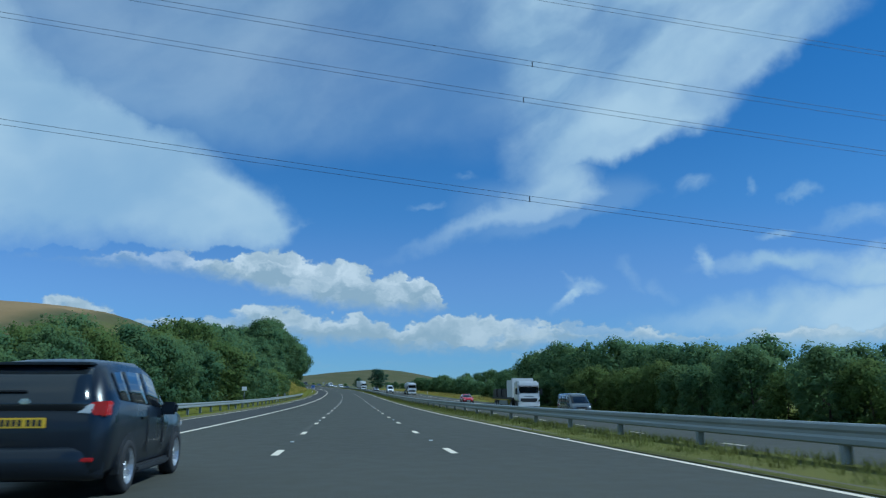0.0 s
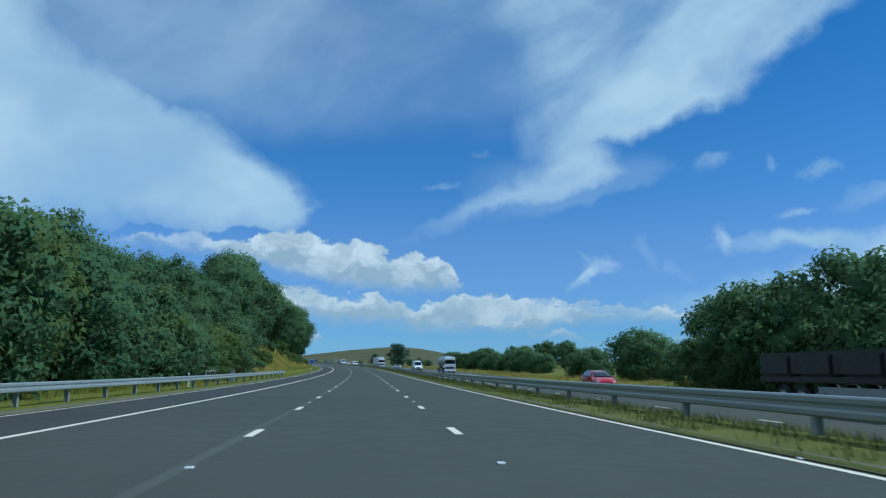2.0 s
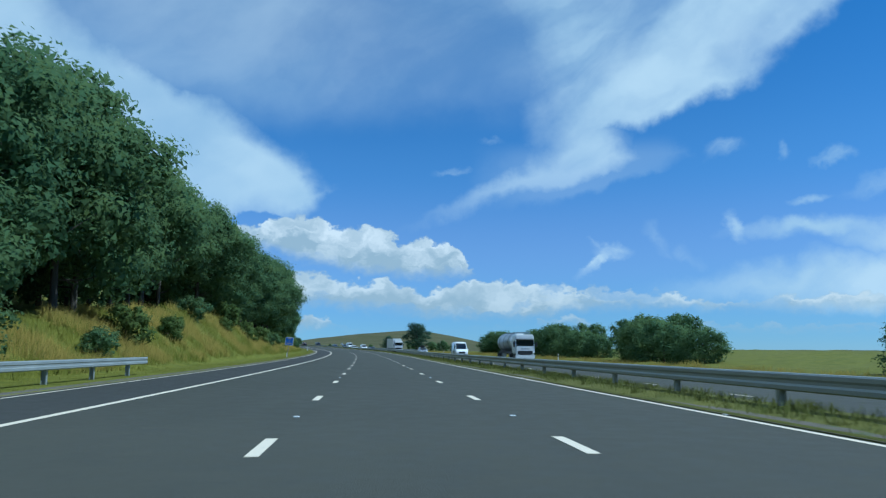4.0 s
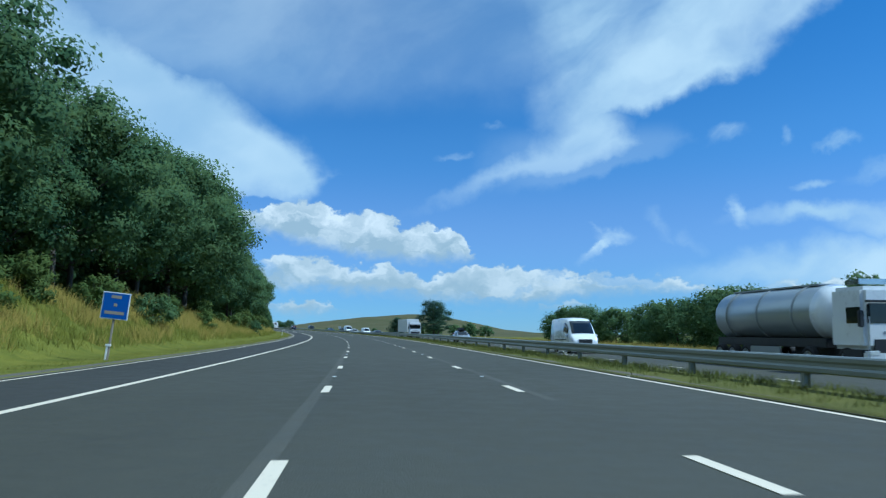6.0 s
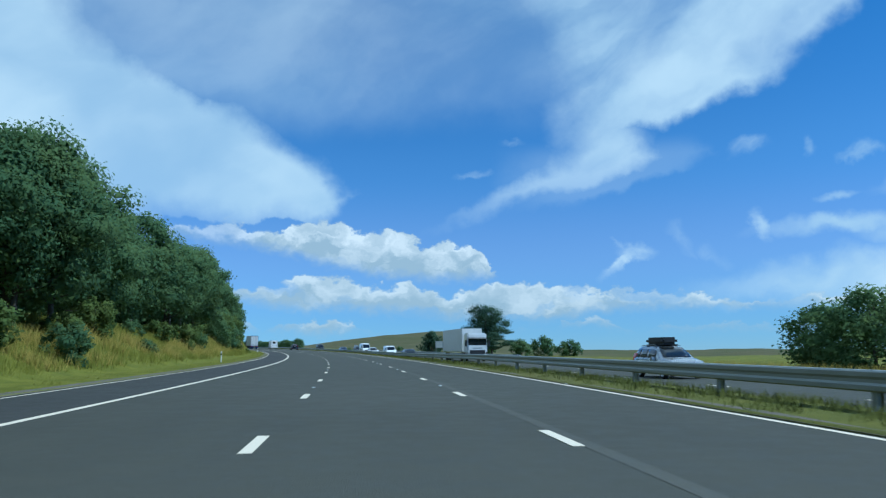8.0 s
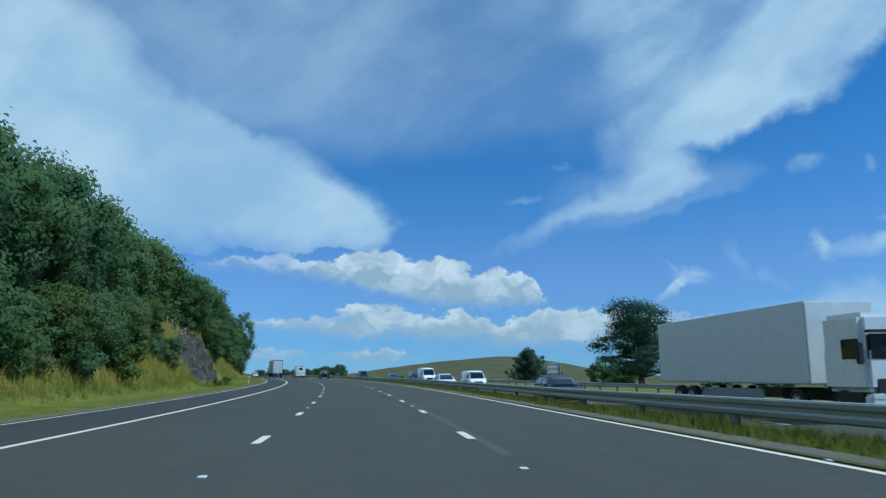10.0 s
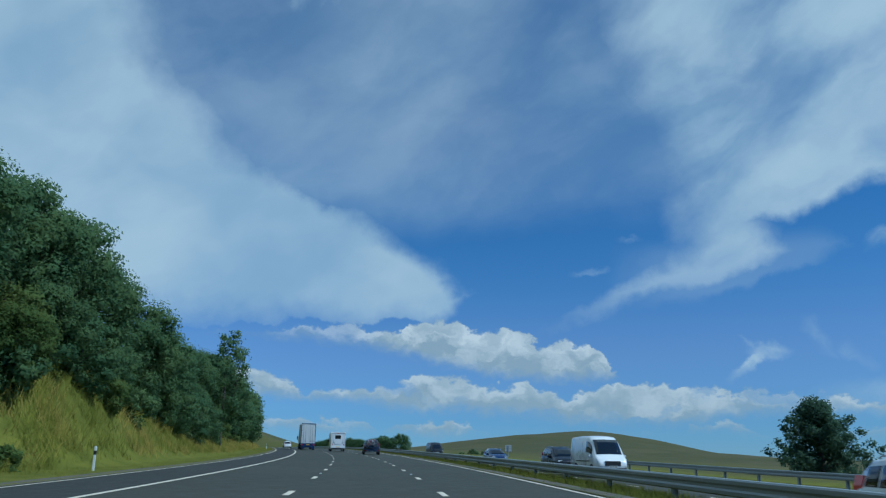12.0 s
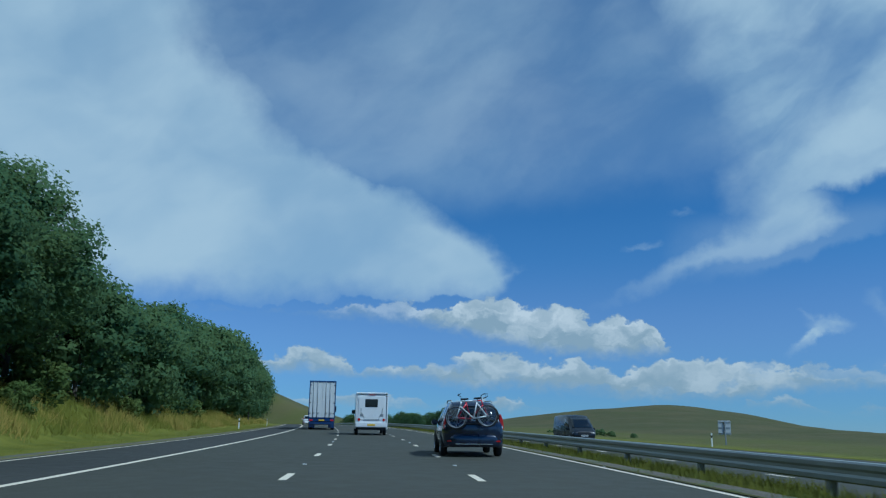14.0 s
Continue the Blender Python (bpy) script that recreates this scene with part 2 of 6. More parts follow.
low, low_up = heaped([-46, -36, -30, -24, -20, -18, -16.3, -13.8, -13, -12, 2, 2.8, 3.9, 5.6, 6.6, 7.5, 12, 20, 30],
                     [3.0, 3.2, 2.9, 3.1, 2.2, 2.5, 3.1, 2.7, 2.2, 1.8, 2.2, 2.7, 3.1, 2.7, 2.3, 1.8, 2.4, 2.2, 2.0],
                     [2.2, 2.2, 2.2, 2.2, 2.2, 2.0, 1.9, 2.0, 2.2, 1.9, 2.3, 2.4, 2.4, 2.2, 2.1, 1.9, 2.0, 1.9, 1.9], puff)
lump = N.noise(N.xyz(puff[0], N.m("MULTIPLY", puff[1], 1.5), 60.0), 0.42, 4.0, 0.55)
patch = N.noise(N.xyz(N.m("MULTIPLY", puff[0], 0.55), N.m("MULTIPLY", puff[1], 1.3), 80.0), 0.38, 3.0, 0.5)
row = N.m("MULTIPLY", row, N.ramp(patch, 0.30, 0.46, 0.50, 1.0))
thin_all = union([veil_l, veil_r, fringe, thin, wisp])
thick = union([heap_dim, row, low])


def tone_of(up, inside):
    return N.m("MULTIPLY", inside, N.m("ADD", N.ramp(up, 0.15, 0.95, 0.04, 0.66), N.ramp(lump, 0.36, 0.64, -0.30, 0.42), clamp=True))


tone = union([tone_of(heap_up, heap), N.m("MULTIPLY", tone_of(row_up, row), 0.72), N.m("MULTIPLY", tone_of(low_up, low), 0.7)])
hue = N.add("ShaderNodeHueSaturation")
N.put(hue.inputs["Saturation"], N.ramp(rise, 0.5, 14.0, 0.85, 1.30))
hue.inputs["Value"].default_value = 0.92
N.put(hue.inputs["Color"], sky.outputs[0])
clear = N.mix(N.ramp(rise, 1.0, 16.0, 1.0, 0.0), hue.outputs[0], N.mix(1.0, hue.outputs[0], (0.32, 0.62, 0.92), "MULTIPLY"))
clear = N.mix(1.0, clear, (1.45, 1.04, 1.0), "MULTIPLY")
colour = N.mix(N.m("MULTIPLY", thin_all, 0.93), clear, N.mix(N.ramp(N.m("MULTIPLY_ADD", mottle, 0.6, N.m("MULTIPLY", fibre, 0.4)), 0.3, 0.7), (4.7, 5.4, 5.8), (6.6, 6.7, 6.5)))
colour = N.mix(N.m("MULTIPLY", thick, 0.92), colour, N.mix(tone, (4.1, 4.4, 4.4), (8.4, 7.6, 6.8)))
back = N.add("ShaderNodeBackground")
N.put(back.inputs[0], colour)
back.inputs[1].default_value = 0.1
N.put(N.add("ShaderNodeOutputWorld").inputs[0], back.outputs[0])

# ---- materials ----


def material(name, build):
    mat = bpy.data.materials.new(name)
    mat.use_nodes = True
    n = Nodes(mat.node_tree)
    bsdf = n.add("ShaderNodeBsdfPrincipled")
    n.put(n.add("ShaderNodeOutputMaterial").inputs[0], bsdf.outputs[0])
    build(n, bsdf)
    return mat


def bump(n, bsdf, height, strength, distance):
    b = n.add("ShaderNodeBump")
    b.inputs["Strength"].default_value, b.inputs["Distance"].default_value = strength, distance
    n.put(b.inputs["Height"], height)
    n.put(bsdf.inputs["Normal"], b.outputs[0])


def where(n):
    return n.add("ShaderNodeNewGeometry").outputs["Position"]


def plain(name, colour, rough=0.5, metal=0.0, vary=0.12, scale=3.0, coat=0.0):
    """A paint, plastic or metal with slight dirt at two scales."""
    def build(n, b):
        p = n.add("ShaderNodeTexCoord").outputs["Object"]
        big, small = n.noise(p, scale, 4.0), n.noise(p, scale * 12, 3.0)
        v = n.m("MULTIPLY_ADD", n.m("ADD", n.m("MULTIPLY", big, 0.7), n.m("MULTIPLY", small, 0.3)), vary * 2, 1 - vary)
        dark = n.mix(1.0, colour, n.xyz(v, v, v), "MULTIPLY")
        n.put(b.inputs["Base Color"], dark)
        n.put(b.inputs["Roughness"], n.ramp(big, 0.2, 0.8, max(rough - 0.08, 0.02), min(rough + 0.1, 1)))
        b.inputs["Metallic"].default_value = metal
        b.inputs["Coat Weight"].default_value = coat
    return material(name, build)


def asphalt(name, base, patch):
    def build(n, b):
        p = where(n)
        grain, mid, big = n.noise(p, 45.0, 3.0, 0.7), n.noise(p, 2.2, 5.0), n.noise(p, 0.09, 4.0)
        speck = n.add("ShaderNodeTexVoronoi")
        n.put(speck.inputs["Vector"], p)
        speck.inputs["Scale"].default_value = 60.0
        at = n.add("ShaderNodeAttribute", attribute_name="across")
        # wheel tracks worn paler, the joint between two lanes darker
        track = n.m("PINGPONG", n.m("ADD", at.outputs["Fac"], n.m("MULTIPLY", n.m("SUBTRACT", mid, 0.5), 0.5)), 0.9125)
        wear = n.ramp(track, 0.3, 0.9, 0.0, 0.5)
        v = n.m("ADD", n.m("MULTIPLY", grain, 0.55), n.m("ADD", n.m("MULTIPLY", mid, 0.35), n.m("MULTIPLY", big, 0.55)))
        c = n.mix(n.ramp(v, 0.45, 1.0), base, patch)
        c = n.mix(n.m("MULTIPLY", wear, 0.5), c, tuple(q * 1.35 for q in base))
        c = n.mix(n.ramp(speck.outputs["Distance"], 0.18, 0.05, 0.0, 0.35), c, (0.16, 0.16, 0.155))
        n.put(b.inputs["Base Color"], c)
        n.put(b.inputs["Roughness"], n.ramp(mid, 0.3, 0.7, 0.72, 0.9))
        b.inputs["Specular IOR Level"].default_value = 0.3
        bump(n, b, n.m("ADD", grain, speck.outputs["Distance"]), 0.35, 0.01)
    return material(name, build)


M_ROAD = asphalt("asphalt", (0.043, 0.043, 0.033), (0.062, 0.062, 0.049))
M_SHOULDER = asphalt("asphalt shoulder", (0.034, 0.034, 0.031), (0.050, 0.050, 0.045))


def road_paint(n, b):
    p = where(n)
    chip = n.noise(p, 14.0, 6.0, 0.7)
    n.put(b.inputs["Base Color"], n.mix(n.ramp(chip, 0.55, 0.75, 0.0, 0.55), (0.66, 0.58, 0.45), (0.16, 0.155, 0.14)))
    b.inputs["Roughness"].default_value = 0.65
    bump(n, b, chip, 0.2, 0.004)


M_PAINT = material("road paint", road_paint)


def turf(n, b):
    p = where(n)
    dry = n.add("ShaderNodeAttribute", attribute_name="dry").outputs["Fac"]
    fine_n, mid, big = n.noise(p, 9.0, 5.0, 0.7), n.noise(p, 0.8, 5.0, 0.6), n.noise(p, 0.035, 5.0, 0.6)
    lush = n.mix(n.ramp(mid, 0.3, 0.7), (0.108, 0.118, 0.015), (0.168, 0.166, 0.023))
    moor = n.mix(n.ramp(big, 0.35, 0.65), (0.064, 0.066, 0.027), (0.098, 0.086, 0.039))
    c = n.mix(n.m("ADD", dry, n.m("MULTIPLY", n.m("SUBTRACT", big, 0.5), 0.7), clamp=True), lush, moor)
    c = n.mix(n.ramp(dry, 1.0, 1.25), c, n.mix(n.ramp(big, 0.3, 0.7), (0.19, 0.130, 0.058), (0.25, 0.170, 0.082)))
    c = n.mix(n.ramp(fine_n, 0.35, 0.75, 0.0, 0.45), c, n.mix(0.5, c, (0.035, 0.045, 0.018)))
    n.put(b.inputs["Base Color"], c)
    b.inputs["Roughness"].default_value = 0.95
    b.inputs["Specular IOR Level"].default_value = 0.15
    bump(n, b, n.m("ADD", fine_n, mid), 0.6, 0.08)


M_TURF = material("turf", turf)


def leafage(name, a, b_, glow):
    mat = bpy.data.materials.new(name)
    mat.use_nodes = True
    n = Nodes(mat.node_tree)
    geo, info = n.add("ShaderNodeNewGeometry"), n.add("ShaderNodeObjectInfo")
    r = n.m("ADD", n.m("MULTIPLY", geo.outputs["Random Per Island"], 0.15), n.m("MULTIPLY", info.outputs["Random"], 0.85))
    c = n.mix(r, a, b_)
    blotch = n.noise(geo.outputs["Position"], 0.4, 3.0)
    c = n.mix(n.ramp(blotch, 0.38, 0.68, 0.0, 0.6), c, glow)
    d = n.add("ShaderNodeBsdfPrincipled")
    n.put(d.inputs["Base Color"], c)
    d.inputs["Roughness"].default_value, d.inputs["Specular IOR Level"].default_value = 0.8, 0.12
    t = n.add("ShaderNodeBsdfTranslucent")
    n.put(t.inputs[0], n.mix(0.5, c, glow))
    s = n.add("ShaderNodeMixShader")
    s.inputs[0].default_value = 0.52
    n.put(s.inputs[1], d.outputs[0])
    n.put(s.inputs[2], t.outputs[0])
    n.put(n.add("ShaderNodeOutputMaterial").inputs[0], s.outputs[0])
    return mat


M_LEAF = leafage("broad leaves", (0.072, 0.140, 0.070), (0.118, 0.192, 0.084), (0.150, 0.205, 0.074))
M_LEAF_PALE = leafage("pale leaves", (0.072, 0.122, 0.036), (0.120, 0.175, 0.050), (0.155, 0.190, 0.056))
M_NEEDLE = leafage("pine needles", (0.050, 0.095, 0.066), (0.076, 0.128, 0.080), (0.086, 0.130, 0.074))
M_GRASS = leafage("grass blades", (0.118, 0.142, 0.022), (0.180, 0.192, 0.031), (0.215, 0.205, 0.036))
M_STRAW = leafage("dry grass", (0.240, 0.200, 0.044), (0.390, 0.310, 0.080), (0.290, 0.250, 0.056))
# darker copy of the grass: shade by the barrier put into its colour
M_GRASS_SHADED = leafage("reservation grass", (0.096, 0.126, 0.030), (0.146, 0.164, 0.042), (0.164, 0.166, 0.042))
M_FLOWER = leafage("flower heads", (0.70, 0.70, 0.62), (0.80, 0.80, 0.74), (0.75, 0.75, 0.66))


def bark(n, b):
    p = n.add("ShaderNodeTexCoord").outputs["Object"]
    m = n.add("ShaderNodeMapping")
    m.inputs["Scale"].default_value = (6, 6, 0.8)
    n.put(m.inputs[0], p)
    f = n.noise(m.outputs[0], 2.0, 6.0, 0.7)
    n.put(b.inputs["Base Color"], n.mix(f, (0.030, 0.026, 0.020), (0.105, 0.092, 0.074)))
    b.inputs["Roughness"].default_value = 0.95
    bump(n, b, f, 0.8, 0.05)


M_BARK = material("bark", bark)


def galvanised(n, b):
    p = where(n)
    f, g = n.noise(p, 1.1, 5.0, 0.65), n.noise(p, 26.0, 3.0)
    c = n.mix(f, (0.21, 0.23, 0.22), (0.34, 0.36, 0.345))
    n.put(b.inputs["Base Color"], n.mix(n.ramp(g, 0.55, 0.8, 0.0, 0.5), c, (0.12, 0.12, 0.115)))
    b.inputs["Metallic"].default_value = 0.3
    n.put(b.inputs["Roughness"], n.ramp(f, 0.3, 0.7, 0.38, 0.6))


M_STEEL = material("galvanised steel", galvanised)

# ---- mesh helpers ----


def mesh_of(name, verts, faces, mat, smooth=False):
    me = bpy.data.meshes.new(name)
    me.from_pydata([tuple(v) for v in verts], [], faces)
    me.materials.append(mat)
    if smooth:
        me.polygons.foreach_set("use_smooth", [True] * len(me.polygons))
    me.update()
    return me


def thing(name, label, category, group="", kind="", mesh=None):
    return tagged(new(name, mesh), label, category, group, kind)


def child(name, me, parent, label="", m=None):
    ob = new(name, me)
    ob.parent = parent
    if m is not None:
        ob.matrix_basis = m
    return tagged(ob, label)


def part(name, bm, mat, parent, label="", m=None, smooth=False):
    me = bpy.data.meshes.new(name)
    bm.to_mesh(me)
    bm.free()
    me.materials.append(mat)
    if smooth:
        me.polygons.foreach_set("use_smooth", [True] * len(me.polygons))
    return child(name, me, parent, label, m)


def ribbon_mesh(name, s0, s1, step, profile, mat, closed=False, smooth=False, drop=None):
    """A profile of (to the right, up) drawn along the road."""
    ss = np.linspace(s0, s1, max(2, int(round((s1 - s0) / step)) + 1))
    k = len(profile)
    pts = np.concatenate([road_xyz(ss, np.full_like(ss, u), h + (drop(ss) if drop else 0.0))[:, None] for u, h in profile], 1).reshape(-1, 3)
    faces = []
    for i in range(len(ss) - 1):
        for j in range(k if closed else k - 1):
            a, b = i * k + j, i * k + (j + 1) % k
            faces.append((a, b, b + k, a + k))
    if closed:
        faces += [tuple(range(k - 1, -1, -1)), tuple((len(ss) - 1) * k + j for j in range(k))]
    me = mesh_of(name, pts.tolist(), faces, mat, smooth)
    at = me.attributes.new("across", "FLOAT", "POINT")
    at.data.foreach_set("value", np.tile([u for u, _ in profile], len(ss)).astype(np.float32))
    return me


def tube_data(points, radii, sides=6):
    """Verts and faces of a tapered tube through points."""
    vs, fs = [], []
    pts = [Vector(p) for p in points]
    for i, p in enumerate(pts):
        d = (pts[min(i + 1, len(pts) - 1)] - pts[max(i - 1, 0)]).normalized()
        a = d.orthogonal().normalized() if abs(d.z) < 0.99 else Vector((1, 0, 0))
        b = d.cross(a)
        for k in range(sides):
            w = 2 * math.pi * k / sides
            vs.append(p + (a * math.cos(w) + b * math.sin(w)) * radii[i])
    for i in range(len(pts) - 1):
        for k in range(sides):
            q = (k + 1) % sides
            fs.append((i * sides + k, i * sides + q, (i + 1) * sides + q, (i + 1) * sides + k))
    fs += [tuple(range(sides - 1, -1, -1)), tuple((len(pts) - 1) * sides + k for k in range(sides))]
    return vs, fs


def merged(items):
    vs, fs = [], []
    for v, f in items:
        o = len(vs)
        vs += [tuple(q) for q in v]
        fs += [tuple(i + o for i in g) for g in f]
    return vs, fs


def box_bm(parts, bevel=0.0):
    """One bmesh of boxes ((x0, y0, z0), (x1, y1, z1)), with their edges rounded."""
    bm = bmesh.new()
    for lo, hi in parts:
        r = bmesh.ops.create_cube(bm, size=1.0)
        for v in r["verts"]:
            v.co = Vector([lo[i] + (v.co[i] + 0.5) * (hi[i] - lo[i]) for i in range(3)])
    if bevel:
        bmesh.ops.bevel(bm, geom=bm.edges[:], offset=bevel, segments=2, affect="EDGES", clamp_overlap=True)
    return bm


# ---- ground ----
S_NEAR, S_FAR = -120, 720


def steps(parts):
    return np.concatenate([np.arange(a, b, c) for a, b, c in parts])


def smooth01(v, a, b):
    q = np.clip((v - a) / (b - a), 0, 1)
    return q * q * (3 - 2 * q)


BANK_S = [-100, 60, 120, 150, 188, 206, 222, 240, 275, 320, 365, 382, 395, 425, 455, 500, 700]
BANK_H = [0.3, 0.4, 1.0, 2.4, 4.6, 4.8, 2.9, 3.3, 2.4, 2.8, 3.8, 4.8, 6.7, 6.6, 3.4, 2.2, 2.0]


def ripple(x, y, size, seed):
    """Gentle uneven ground, from a few sines."""
    r = np.random.RandomState(seed)
    v = 0
    for k in range(7):
        a, f, p = r.uniform(0, 6.3), r.uniform(0.5, 1.9) / size, r.uniform(0, 6.3)
        v = v + np.sin((x * math.cos(a) + y * math.sin(a)) * f * 6.3 + p)
    return v / 7


def lift(s, u):
    """How far the ground lies above the road's level."""
    s, u = np.broadcast_arrays(np.asarray(s, float), np.asarray(u, float))
    bank = np.interp(s, BANK_S, BANK_H)
    foot = np.interp(s, [-100, 140, 180, 700], [13.5, 12.5, 11.8, 11.8])
    cut = smooth01(s, 389, 396) * smooth01(s, 422, 415)
    foot = foot + 4.4 * cut
    wide = np.interp(s, [0, 150, 190, 330, 380, 430, 480], [8, 8, 6.5, 6.5, 6, 6, 6.5]) - 3.0 * cut
    z = 0.03 + bank * smooth01(-u, foot, foot + wide)
    p = road_xyz(s, u)
    x, y = p[..., 0], p[..., 1]
    rough = smooth01(-u, 11, 16) + smooth01(u, 24, 30)
    z = z + rough * (0.35 * ripple(x, y, 9.0, 1) + 0.15 * ripple(x, y, 3.5, 2))
    z = z + smooth01(-u, 60, 160) * 2.0 * ripple(x, y, 80, 3) + smooth01(u, 60, 160) * 1.5 * ripple(x, y, 90, 4)
    z = z + 0.04 * smooth01(np.abs(u - 7.4), 1.9, 1.0) * (u > 5) * (u < 10) * (1 + 0.6 * ripple(x, y, 4, 5))
    z = z - smooth01(u, 25, 60) * np.interp(s, [200, 330, 420, 700], [0.4, 1.0, 2.5, 2.5])
    for hx, hy, rx, ry, turn, high in HILLS:
        c, q = math.cos(radians(turn)), math.sin(radians(turn))
        a, b = ((x - hx) * c + (y - hy) * q) / rx, (-(x - hx) * q + (y - hy) * c) / ry
        z = z + high * np.exp(-(a * a + b * b)) * smooth01(np.abs(u - 7), 28, 90)
    z = z + other_drop(s) * smooth01(u, 7.6, 9.3) * smooth01(u, 45, 30) + rail_drop(s) * smooth01(np.abs(u - 7.4), 1.8, 0.8)
    under = ((u > -8.95) & (u < 5.55)) | ((u > 9.25) & (u < 23.2))
    return np.where(under, -0.25 + np.where(u > 8, other_drop(s), 0.0), z)


def hill(s, u_, away, aside, rx, ry, high):
    """A hill seen from a place on the road: its distance and degrees to the left of +y."""
    p = rp(s, u_)
    return (p.x - away * math.sin(radians(aside)), p.y + away * math.cos(radians(aside)), rx, ry, aside, high)


HILLS = [hill(453, 0, 640, 1.5, 80, 220, 19.5), hill(453, 0, 660, 11.5, 95, 240, 14.5), hill(-16, 0, 330, 36, 130, 150, 30),
         hill(453, 0, 680, 36, 88, 200, 46), hill(453, 0, 1900, -14, 700, 500, 6), hill(-16, 0, 1700, 6, 260, 400, 16),
         hill(453, 0, 1500, 25, 600, 500, 20), hill(200, 0, 2100, -32, 800, 500, 10)]
gs = steps([(-1500, -400, 100), (-400, -120, 35), (-120, 700, 4), (700, 1000, 12), (1000, 1500, 25), (1500, 3100, 80)])
gu = np.array(sorted(set([round(float(v), 3) for v in np.concatenate([
    -steps([(62, 130, 6), (130, 400, 15), (400, 900, 40), (900, 2600, 120)]), -steps([(9.2, 32, 0.8), (32, 62, 2.0)]), [-8.8, 0, 5.4, 5.65, 9.15, 9.4, 16, 23.0, 23.35],
    np.arange(5.9, 9.1, 0.4), steps([(23.6, 34, 0.8), (34, 62, 2.0), (62, 130, 5), (130, 400, 10), (400, 900, 20), (900, 2600, 100)])])])))
SS, UU = np.meshgrid(gs, gu, indexing="ij")
gz = lift(SS, UU)
gp = road_xyz(SS, UU)
gp[..., 2] += gz
nu = len(gu)
faces = [(i * nu + j, i * nu + j + 1, (i + 1) * nu + j + 1, (i + 1) * nu + j) for i in range(len(gs) - 1) for j in range(nu - 1)]
me = mesh_of("ground", gp.reshape(-1, 3).tolist(), faces, M_TURF, True)
dry = me.attributes.new("dry", "FLOAT", "POINT")
# the last term only turns the reservation's turf darker and duller
dv = 0.85 * smooth01(np.abs(UU - 7), 45, 110) + 0.25 * smooth01(-UU, 12, 20) + 0.15 * smooth01(UU, 22, 30) + 0.5 * smooth01(-UU, 45, 110) * smooth01(SS, 420, 380) + 0.45 * (UU > 5) * (UU < 9.6)
dv = np.maximum(dv, 0.7 * smooth01(UU, 23, 28) * smooth01(SS, 395, 450))
dry.data.foreach_set("value", dv.reshape(-1).astype(np.float32))
ground = thing("ground", "green and dry-grass verges, banks and moorland hills", "ground", kind="structure", mesh=me)


def ground_at(s, u):
    return float(lift(s, u))


# ---- roads ----
def road_strip(name, label, edges, mat, drop=None):
    prof = []
    for a, b in zip(edges[:-1], edges[1:]):
        prof.append((a, 0.0))
    prof.append((edges[-1], 0.0))
    prof = [(edges[0], -0.3)] + prof + [(edges[-1], -0.3)]
    return thing(name, label, "road", kind="structure", mesh=ribbon_mesh(name, -400, 1400, 4.0, prof, mat, drop=drop))


road = road_strip("road", "grey asphalt motorway carriageway of three lanes", list(np.arange(-6.05, 5.8, 0.9125)) + [5.75], M_ROAD)
shoulder = road_strip("hard_shoulder", "darker asphalt hard shoulder beside the lanes", [-9.2, -7.6, -6.056], M_SHOULDER)
road_other = road_strip("opposite_road", "asphalt carriageway for the traffic coming the other way", list(np.arange(9.05, 23.4, 0.9125)) + [23.4], M_ROAD, other_drop)


def line(u, wide, parent, name="edge_line", s0=-300, s1=900, drop=None):
    return child(name, ribbon_mesh(name, s0, s1, 4.0, [(u - wide / 2, 0.005), (u + wide / 2, 0.005)], M_PAINT, drop=drop), parent, "solid white painted line")


line(-5.95, 0.18, road)
line(5.47, 0.13, road)
line(-8.93, 0.11, shoulder, "shoulder_line")
line(9.35, 0.18, road_other, drop=other_drop)
line(20.4, 0.20, road_other, drop=other_drop)
dash = box_bm([((-0.075, -0.82, 0.0), (0.075, 0.82, 0.006))])
dash_me = bpy.data.meshes.new("lane_dash")
dash.to_mesh(dash_me)
dash.free()
dash_me.materials.append(M_PAINT)
for u, parent in ((-1.825, road), (1.825, road), (13.0, road_other), (16.7, road_other)):
    for k in range(-6, 78):
        child("lane_dash", dash_me, parent, m=rm(0.66 + 9 * k, u, 0.002 + (float(other_drop(0.66 + 9 * k)) if u > 9 else 0.0)))
M_STUD = plain("stud glass", (0.75, 0.76, 0.74), 0.25)
stud_bm = box_bm([((-0.05, -0.06, 0.0), (0.05, 0.06, 0.02))], 0.006)
stud_me = bpy.data.meshes.new("road_stud")
stud_bm.to_mesh(stud_me)
stud_bm.free()
stud_me.materials.append(M_STUD)
for k in range(-4, 32):
    for u in (-1.825, 1.825, 5.75):
        child("road_stud", stud_me, road, m=rm(4.6 + 18 * k, u - (0.12 if u > 5 else 0), 0.001))

M_WORN = asphalt("worn paler asphalt", (0.058, 0.058, 0.047), (0.086, 0.084, 0.069))
for u, s0, s1 in ((1.98, 196, 300), (-1.95, 150, 232), (-1.92, 8, 112), (1.93, 330, 372)):
    child("joint_seam", ribbon_mesh("joint_seam", s0, s1, 4.0, [(u - 0.10, 0.003), (u + 0.10, 0.003)], M_WORN), road, "paler worn seam between two lanes")


